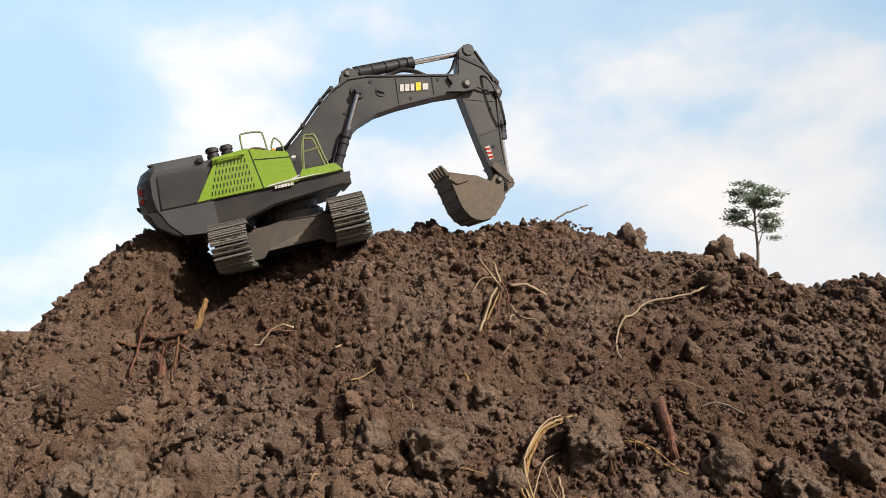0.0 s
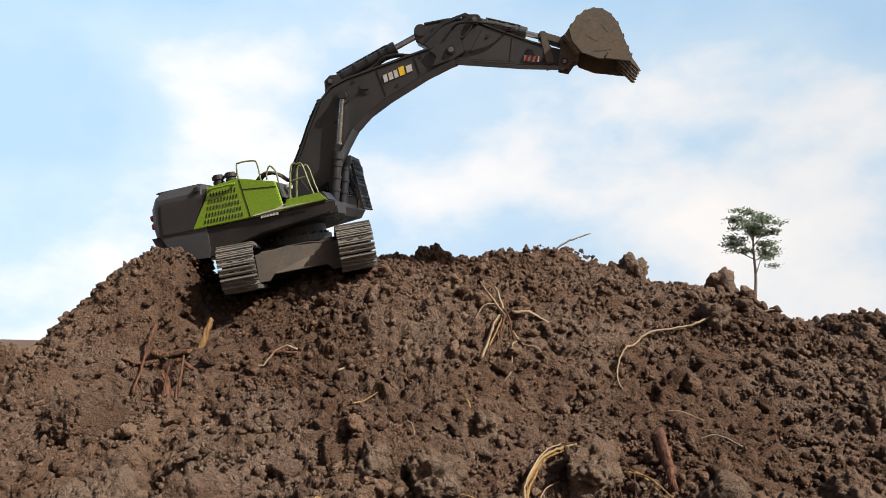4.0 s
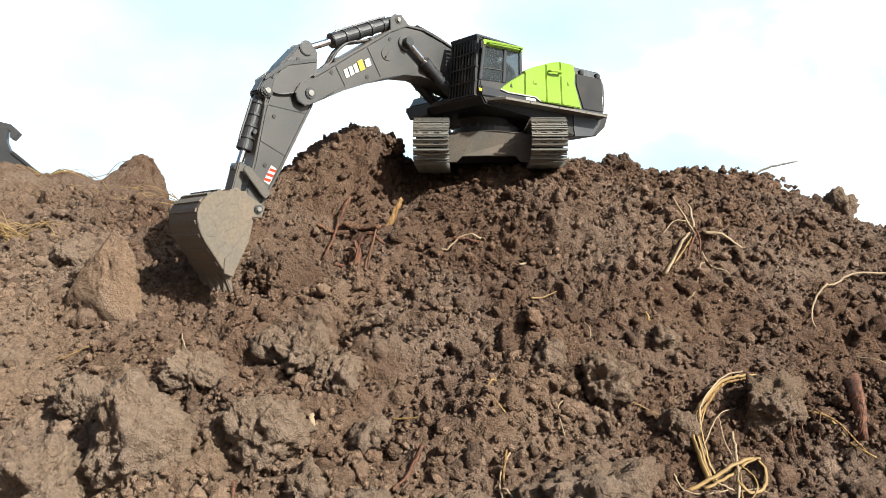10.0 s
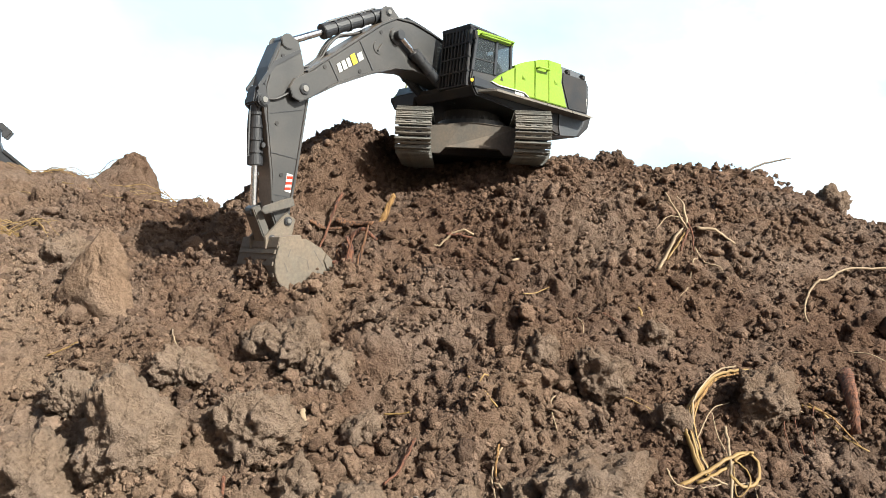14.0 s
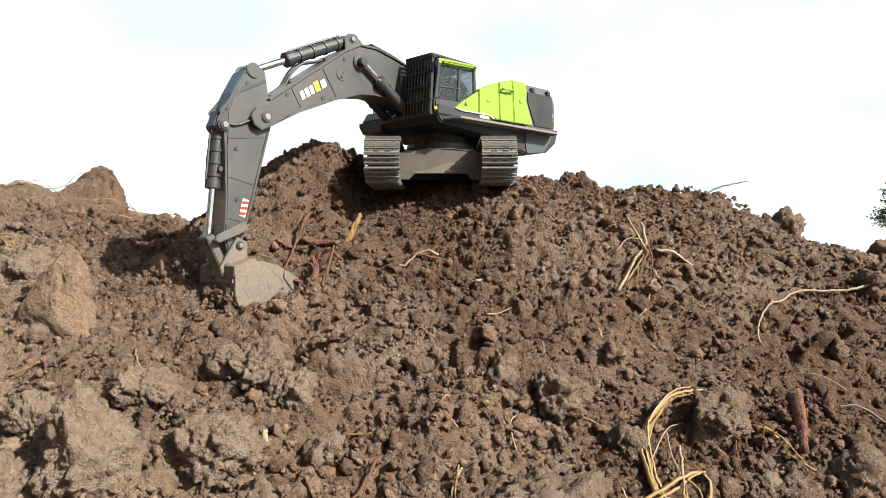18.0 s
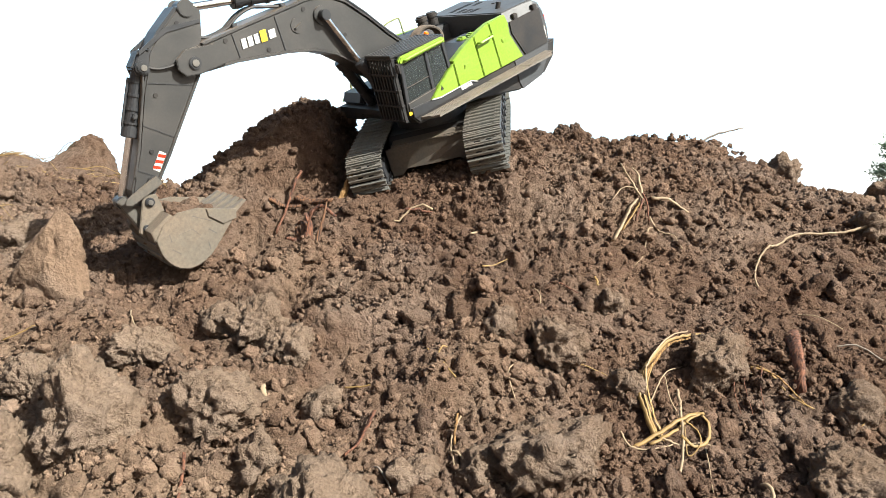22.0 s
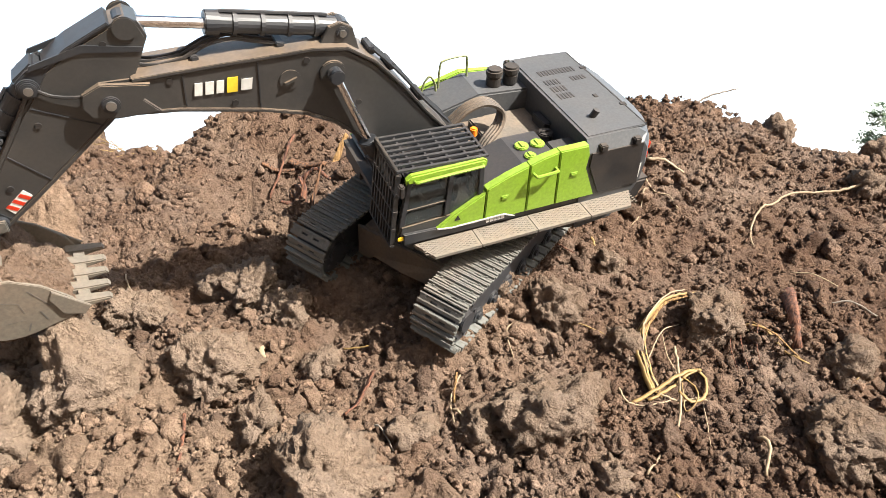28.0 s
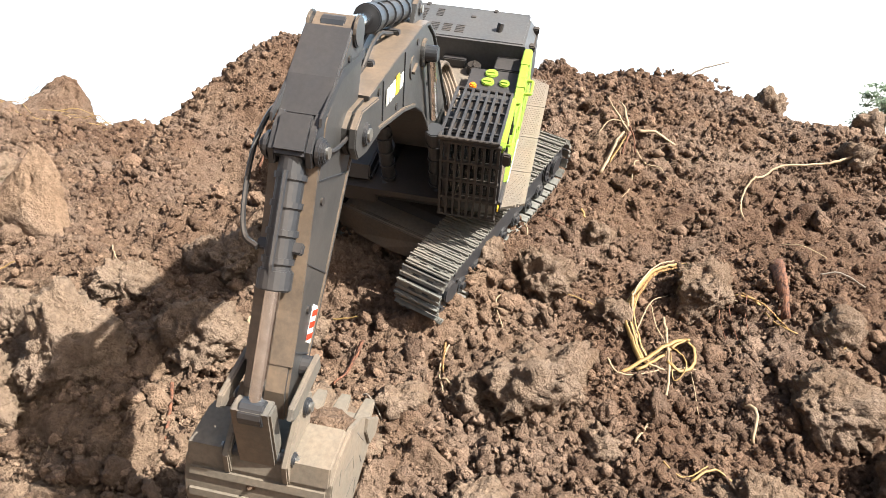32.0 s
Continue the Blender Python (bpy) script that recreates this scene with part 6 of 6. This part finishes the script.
# ---- the far tree ----
def far_tree():
    rs = random.Random(4)
    top = tagged(new("tree"), "distant slender tree with a flat open crown", "tree")
    base = Vector((16.55, 39.3, 0.0))
    top.location = base
    part("trunk", tube(arc([(0, 0, -0.3), (-0.05, 0, 2.5), (0.10, 0, 4.6), (0.02, 0, 6.2), (0.05, 0, 8.0)], 5), 0.13, 8, taper=0.25), M_BARK, top, smooth=True)
    tips = []
    for a, z0, reach, z1 in ((0.0, 4.6, 1.2, 6.6), (0.2, 5.6, 2.0, 6.15), (3.3, 5.7, 1.9, 6.2), (2.7, 6.0, 1.6, 7.0), (1.2, 6.2, 1.4, 7.6), (4.4, 6.2, 1.4, 7.3), (5.6, 6.4, 1.5, 7.4), (2.0, 6.6, 1.1, 8.0), (0.6, 6.8, 1.2, 8.0), (3.6, 6.8, 1.1, 7.9)):
        end = Vector((0.60 * reach * math.cos(a), 0.60 * reach * math.sin(a), z1))
        mid = Vector((0.45 * end.x, 0.45 * end.y, z0 + 0.45 * (z1 - z0)))
        part("limb", tube(arc([(0.03, 0, z0), mid, end], 4), 0.035, 5, taper=0.3), M_BARK, top, smooth=True)
        tips += [end, end * 0.5 + mid * 0.5, end + Vector((rs.uniform(-0.3, 0.3), rs.uniform(-0.3, 0.3), 0.25))]
    bm = bmesh.new()
    for k in range(52):
        c = tips[k % len(tips)] + Vector((rs.gauss(0, 0.20), rs.gauss(0, 0.20), rs.gauss(0, 0.26)))
        for j in range(95):
            p = c + Vector((rs.gauss(0, 0.19), rs.gauss(0, 0.19), rs.gauss(0, 0.075)))
            u = Vector((rs.uniform(-1, 1), rs.uniform(-1, 1), rs.uniform(-0.5, 0.5))).normalized() * rs.uniform(0.07, 0.13)
            v = u.cross(Vector((rs.uniform(-0.4, 0.4), rs.uniform(-0.4, 0.4), 1))).normalized() * 0.05
            bm.faces.new([bm.verts.new(q) for q in (p - u, p + v, p + u, p - v)])
    part("crown", bm, M_LEAF, top, "sparse green leaves in clumps, colour paled as by haze")


far_tree()


# ---- clods that drop from the opening bucket ----
droppings = []
for k in range(24):
    leave = 1.86 + 0.012 * k if k < 12 else 2.16 + 0.025 * (k - 12) if k < 17 else 2.78 + 0.035 * (k - 17) if k < 22 else 3.30 + 0.08 * (k - 22)
    r = (0.0075 if k < 4 else 0.0052 if k < 10 else 0.0030) * (0.8 + 0.5 * (k * 0.37 % 1))
    co, tri = clod_mesh(2, 500 + k, 0.4)
    me = bpy.data.meshes.new("falling_clod")
    me.from_pydata((co * r).tolist(), [], tri.tolist())
    me.materials.append(M_CLOD)
    droppings.append((tagged(new("falling_clod", me), "small clod of brown earth that drops from the bucket", "earth clod", "clods dropping from the bucket"), leave))


# ---- movement ----
def turn_y(up):
    return Matrix.Rotation(-radians(up), 4, "Y")


def along(p, q):
    """A pose at p whose x axis points at q; both lie in one upright plane."""
    d = q - p
    return Matrix.Translation(p) @ Matrix.Rotation(-math.atan2(d.z, d.x), 4, "Y")


def meet(p, r, q, s):
    """Where circles round p and q in the x-z plane meet, on the outer side."""
    d = q - p
    n = d.length
    x = (r * r - s * s + n * n) / (2 * n)
    h = math.sqrt(max(r * r - x * x, 0))
    u = d / n
    return p + u * x + Vector((-u.z, 0, u.x)) * h


def motions():
    # Seconds; place; heading, nose-up and roll of the upper body; boom, arm; heading of the tracks against the body; bucket.
    rows = [
        (0, -0.153, 1.094, 0.561, 14.3, 15.2, 2.2, -6.2, -74.2, -95.2, -112.5),
        (0.5, -0.153, 1.094, 0.560, 13.2, 15.1, 2.6, -6.5, -64.0, -94.4, -108.7),
        (1, -0.151, 1.095, 0.560, 8.6, 14.2, 3.9, -7.6, -57.8, -90.6, -79.4),
        (1.5, -0.150, 1.096, 0.559, 10.0, 13.5, 3.6, -6.7, -46.6, -92.4, -49.0),
        (2, -0.151, 1.096, 0.559, 10.0, 13.1, 3.4, -2.3, -37.6, -92.9, -36.1),
        (2.5, -0.152, 1.097, 0.559, 10.1, 13.1, 3.6, 2.1, -28.2, -93.0, -23.0),
        (3, -0.152, 1.098, 0.559, 10.2, 13.1, 3.7, 6.6, -24.4, -93.2, -0.8),
        (3.5, -0.151, 1.100, 0.559, -0.0, 12.2, 6.0, 10.6, -26.1, -83.2, 2.8),
        (4.2, -0.152, 1.102, 0.559, -16.1, 10.7, 9.3, 9.3, -24.5, -66.8, 1.5),
        (4.8, -0.152, 1.103, 0.559, -47.0, 4.6, 13.8, 6.8, -23.2, -35.3, 0.0),
        (5.5, -0.153, 1.105, 0.559, -72.5, -1.8, 15.0, 3.0, -21.9, -8.5, -1.6),
        (6, -0.154, 1.106, 0.561, -94.9, -7.2, 13.4, -5.6, -20.7, 14.7, -3.4),
        (6.5, -0.154, 1.105, 0.559, -112.5, -10.5, 9.5, -12.6, -22.0, 32.0, 6.6),
        (7, -0.154, 1.106, 0.560, -126.6, -11.8, 6.2, -19.7, -22.5, 45.7, 4.3),
        (7.5, -0.155, 1.106, 0.561, -127.7, -11.0, 6.0, -26.8, -22.4, 46.7, 3.4),
        (8, -0.156, 1.107, 0.561, -127.7, -10.0, 6.1, -30.4, -20.1, 46.9, 5.2),
        (8.5, -0.156, 1.107, 0.561, -128.0, -9.2, 6.2, -31.8, -20.0, 47.3, 7.2),
        (9, -0.156, 1.107, 0.561, -128.1, -8.6, 6.3, -32.5, -19.9, 47.5, 5.6),
        (9.5, -0.157, 1.107, 0.561, -128.7, -8.1, 6.2, -33.3, -19.8, 48.2, 4.0),
        (10, -0.158, 1.107, 0.561, -129.1, -7.3, 6.1, -30.6, -30.1, 48.7, 3.8),
        (10.5, -0.159, 1.106, 0.563, -128.2, -6.0, 6.4, -30.9, -38.7, 47.9, 9.8),
        (11, -0.161, 1.105, 0.564, -126.5, -4.9, 6.5, -32.9, -45.8, 46.2, 11.2),
        (11.5, -0.166, 1.103, 0.565, -126.3, -4.5, 6.7, -32.5, -52.8, 45.8, 2.2),
        (12, -0.170, 1.100, 0.564, -125.7, -4.3, 6.6, -32.3, -53.9, 45.1, -11.7),
        (12.5, -0.172, 1.098, 0.564, -125.2, -4.3, 6.4, -32.4, -53.8, 44.7, -25.3),
        (13, -0.172, 1.096, 0.563, -125.2, -4.4, 6.1, -32.9, -54.4, 44.6, -33.9),
        (13.5, -0.172, 1.095, 0.562, -125.2, -4.5, 5.8, -33.5, -52.1, 44.8, -42.7),
        (14, -0.171, 1.093, 0.561, -125.3, -4.3, 5.7, -34.7, -46.4, 44.9, -54.0),
        (14.5, -0.170, 1.095, 0.560, -126.0, -5.1, 6.0, -35.0, -41.0, 45.7, -64.6),
        (15, -0.170, 1.096, 0.558, -126.4, -5.6, 6.2, -34.7, -41.0, 46.0, -69.1),
        (15.5, -0.169, 1.096, 0.558, -126.6, -5.8, 6.3, -34.3, -41.4, 46.1, -67.1),
        (17.5, -0.168, 1.097, 0.559, -126.5, -6.2, 6.5, -33.9, -41.0, 45.7, -68.1),
        (18, -0.166, 1.098, 0.559, -126.5, -8.1, 6.1, -31.8, -41.3, 45.9, -72.0),
        (18.5, -0.163, 1.099, 0.559, -126.7, -11.4, 5.3, -28.1, -43.7, 46.5, -70.1),
        (19, -0.160, 1.100, 0.560, -126.5, -15.2, 4.5, -23.9, -45.7, 46.1, -70.7),
        (19.5, -0.157, 1.102, 0.563, -125.8, -19.6, 4.2, -19.3, -46.6, 44.3, -69.2),
        (20, -0.156, 1.105, 0.565, -125.2, -24.0, 3.3, -15.0, -46.5, 42.1, -69.7),
        (20.5, -0.155, 1.101, 0.568, -124.2, -30.4, 1.4, -8.2, -45.8, 39.1, -72.5),
        (21, -0.156, 1.092, 0.570, -124.8, -34.6, 0.2, -3.7, -45.6, 37.9, -80.9),
        (21.5, -0.153, 1.082, 0.569, -127.6, -36.4, -1.7, 1.0, -44.1, 38.5, -87.7),
        (22, -0.146, 1.063, 0.551, -133.8, -35.0, -6.2, 1.8, -44.4, 43.5, -103.8),
        (22.5, -0.147, 1.051, 0.549, -137.0, -34.9, -10.8, 1.9, -45.7, 45.0, -98.4),
        (23, -0.148, 1.048, 0.544, -136.5, -32.3, -10.5, -0.7, -46.0, 44.3, -94.5),
        (23.5, -0.147, 1.041, 0.540, -137.2, -30.3, -11.5, -2.7, -46.1, 44.0, -95.7),
        (24, -0.145, 1.021, 0.527, -139.7, -27.6, -14.7, -4.8, -46.4, 45.6, -97.3),
        (24.5, -0.139, 0.978, 0.503, -140.8, -24.2, -19.5, -7.5, -45.1, 45.0, -96.6),
        (25, -0.100, 0.854, 0.410, -155.6, -14.3, -37.2, -8.1, -43.6, 51.8, -101.7),
        (25.5, -0.077, 0.820, 0.387, -161.8, -10.5, -37.9, -8.5, -43.8, 45.5, -102.0),
        (26, -0.077, 0.820, 0.387, -161.8, -10.5, -38.0, -8.6, -43.7, 45.3, -102.2),
        (26.5, -0.078, 0.820, 0.386, -161.5, -10.9, -37.9, -5.0, -43.5, 44.9, -101.4),
        (28.5, -0.078, 0.828, 0.387, -147.3, -22.3, -33.3, 4.5, -42.0, 27.6, -87.6),
        (29, -0.079, 0.829, 0.387, -145.6, -23.6, -32.4, 7.7, -45.2, 25.4, -86.8),
        (29.5, -0.083, 0.829, 0.386, -139.2, -27.6, -29.7, 9.9, -44.0, 19.0, -88.7),
        (30, -0.086, 0.830, 0.385, -123.1, -34.5, -21.7, 10.0, -43.3, 4.2, -90.7),
        (30.5, -0.086, 0.831, 0.386, -117.9, -35.9, -18.6, 8.7, -42.5, 0.2, -87.8),
        (31, -0.088, 0.832, 0.386, -113.1, -37.3, -15.2, 9.6, -44.4, -3.6, -84.9),
        (31.5, -0.088, 0.833, 0.385, -108.1, -38.6, -11.6, 13.5, -45.0, -7.5, -84.8),
        (32, -0.088, 0.833, 0.384, -92.4, -40.0, -1.3, 13.5, -47.7, -19.6, -84.8),
    ]
    poses = {}

    def key(ob, t, m):
        poses.setdefault(ob, []).append((t, m))

    gone, last, scoop = 0.0, None, {}
    shift = []
    for t, x, y, z, yaw, pitch, roll, lift, reach, under, curl in rows:
        body = Matrix.Translation((x, y, z)) @ Matrix.Rotation(radians(yaw), 4, "Z") @ turn_y(pitch) @ Matrix.Rotation(radians(roll), 4, "X")
        key(excavator, t, body @ Matrix.Rotation(radians(under), 4, "Z"))
        ahead = (body @ Matrix.Rotation(radians(under), 4, "Z")).to_3x3() @ Vector((1, 0, 0))
        if last is not None and 17.5 < t <= 25.6:
            gone += (Vector((x, y, z)) - last).dot(ahead)
        last = Vector((x, y, z))
        shift.append((t, gone))
        h = Matrix.Rotation(-radians(under), 4, "Z")
        key(house, t, h)
        in_boom = Matrix.Translation(FOOT) @ turn_y(lift)
        in_arm = in_boom @ Matrix.Translation(AP) @ turn_y(reach)
        key(boom, t, h @ in_boom), key(arm, t, h @ in_arm)
        key(bucket, t, h @ in_arm @ Matrix.Translation(BK) @ turn_y(curl))
        scoop[t] = body @ in_arm @ Matrix.Translation(BK) @ turn_y(curl)
        for side_y, barrel, piston in lift_sets:
            m = h @ Matrix.Translation((0, side_y, 0)) @ along(LIFT, in_boom @ BP)
            key(barrel, t, m)
            key(piston, t, m @ Matrix.Translation(((in_boom @ BP - LIFT).length, 0, 0)))
        p, q = in_boom @ CP, in_arm @ SP
        m = h @ along(p, q)
        key(stick_barrel, t, m), key(stick_rod, t, m @ Matrix.Translation(((q - p).length, 0, 0)))
        ear = BK + turn_y(curl) @ EAR
        joint = meet(LP, 0.0365, ear, 0.0335)
        m = h @ in_arm @ along(KP, joint)
        key(curl_barrel, t, m), key(curl_rod, t, m @ Matrix.Translation(((joint - KP).length, 0, 0)))
        for r in rockers:
            key(r, t, h @ in_arm @ along(LP, joint))
        key(bucket_link, t, h @ in_arm @ along(joint, ear))
    for ob, some in poses.items():
        walk(ob, some)
    # The scooped soil lies in the ground until the bucket lifts it.
    lying = Matrix.Translation((0, 0, -0.006)) @ scoop[20]
    walk(soil_load, [(0, lying), (19.4, lying), (19.9, lying)] + [(t, m) for t, m in scoop.items() if t > 20.2])
    # Clods that drop out of the bucket as it opens.
    times = sorted(scoop)
    for k, (ob, leave) in enumerate(droppings):
        inside = Vector((0.034 + 0.030 * (k * 0.37 % 1), 0.060 * ((k * 0.61 % 1) - 0.5), 0.012 + 0.014 * (k * 0.73 % 1)))
        a = max(t for t in times if t <= leave)
        b = min(t for t in times if t > leave)
        f = (leave - a) / (b - a)
        start = (scoop[a] @ inside) * (1 - f) + (scoop[b] @ inside) * f
        lip = (scoop[a] @ Vector((0.082, inside.y, -0.004))) * (1 - f) + (scoop[b] @ Vector((0.082, inside.y, -0.004))) * f
        floor_z = ground_z(lip.x, lip.y) + 0.003
        some = [(t, Matrix.Translation(scoop[t] @ inside)) for t in times if t <= leave - 0.15]
        some += [(leave - 0.10, Matrix.Translation(start)), (leave, Matrix.Translation(lip))]
        fall = math.sqrt(2 * max(lip.z - floor_z, 0.01) / 9.8)
        for n in (1, 2, 3, 4):
            s = fall * n / 4
            some.append((leave + s, pose(lip.x, lip.y, lip.z - 4.9 * s * s, 20 * n, 12 * n, 0)))
        some.append((32, pose(lip.x, lip.y, floor_z, 80, 48, 0)))
        walk(ob, some)
    rolling = [(t, s) for t, s in shift if t in (0, 17.5) or 18 <= t <= 25.5 or t == 32]
    for ob, y, at in shoe_obs:
        some = []
        for t, s in rolling:
            x, z, a = on_track(at + s)
            some.append((t, pose(x, y, z, 0, a, 0)))
        walk(ob, some)


motions()
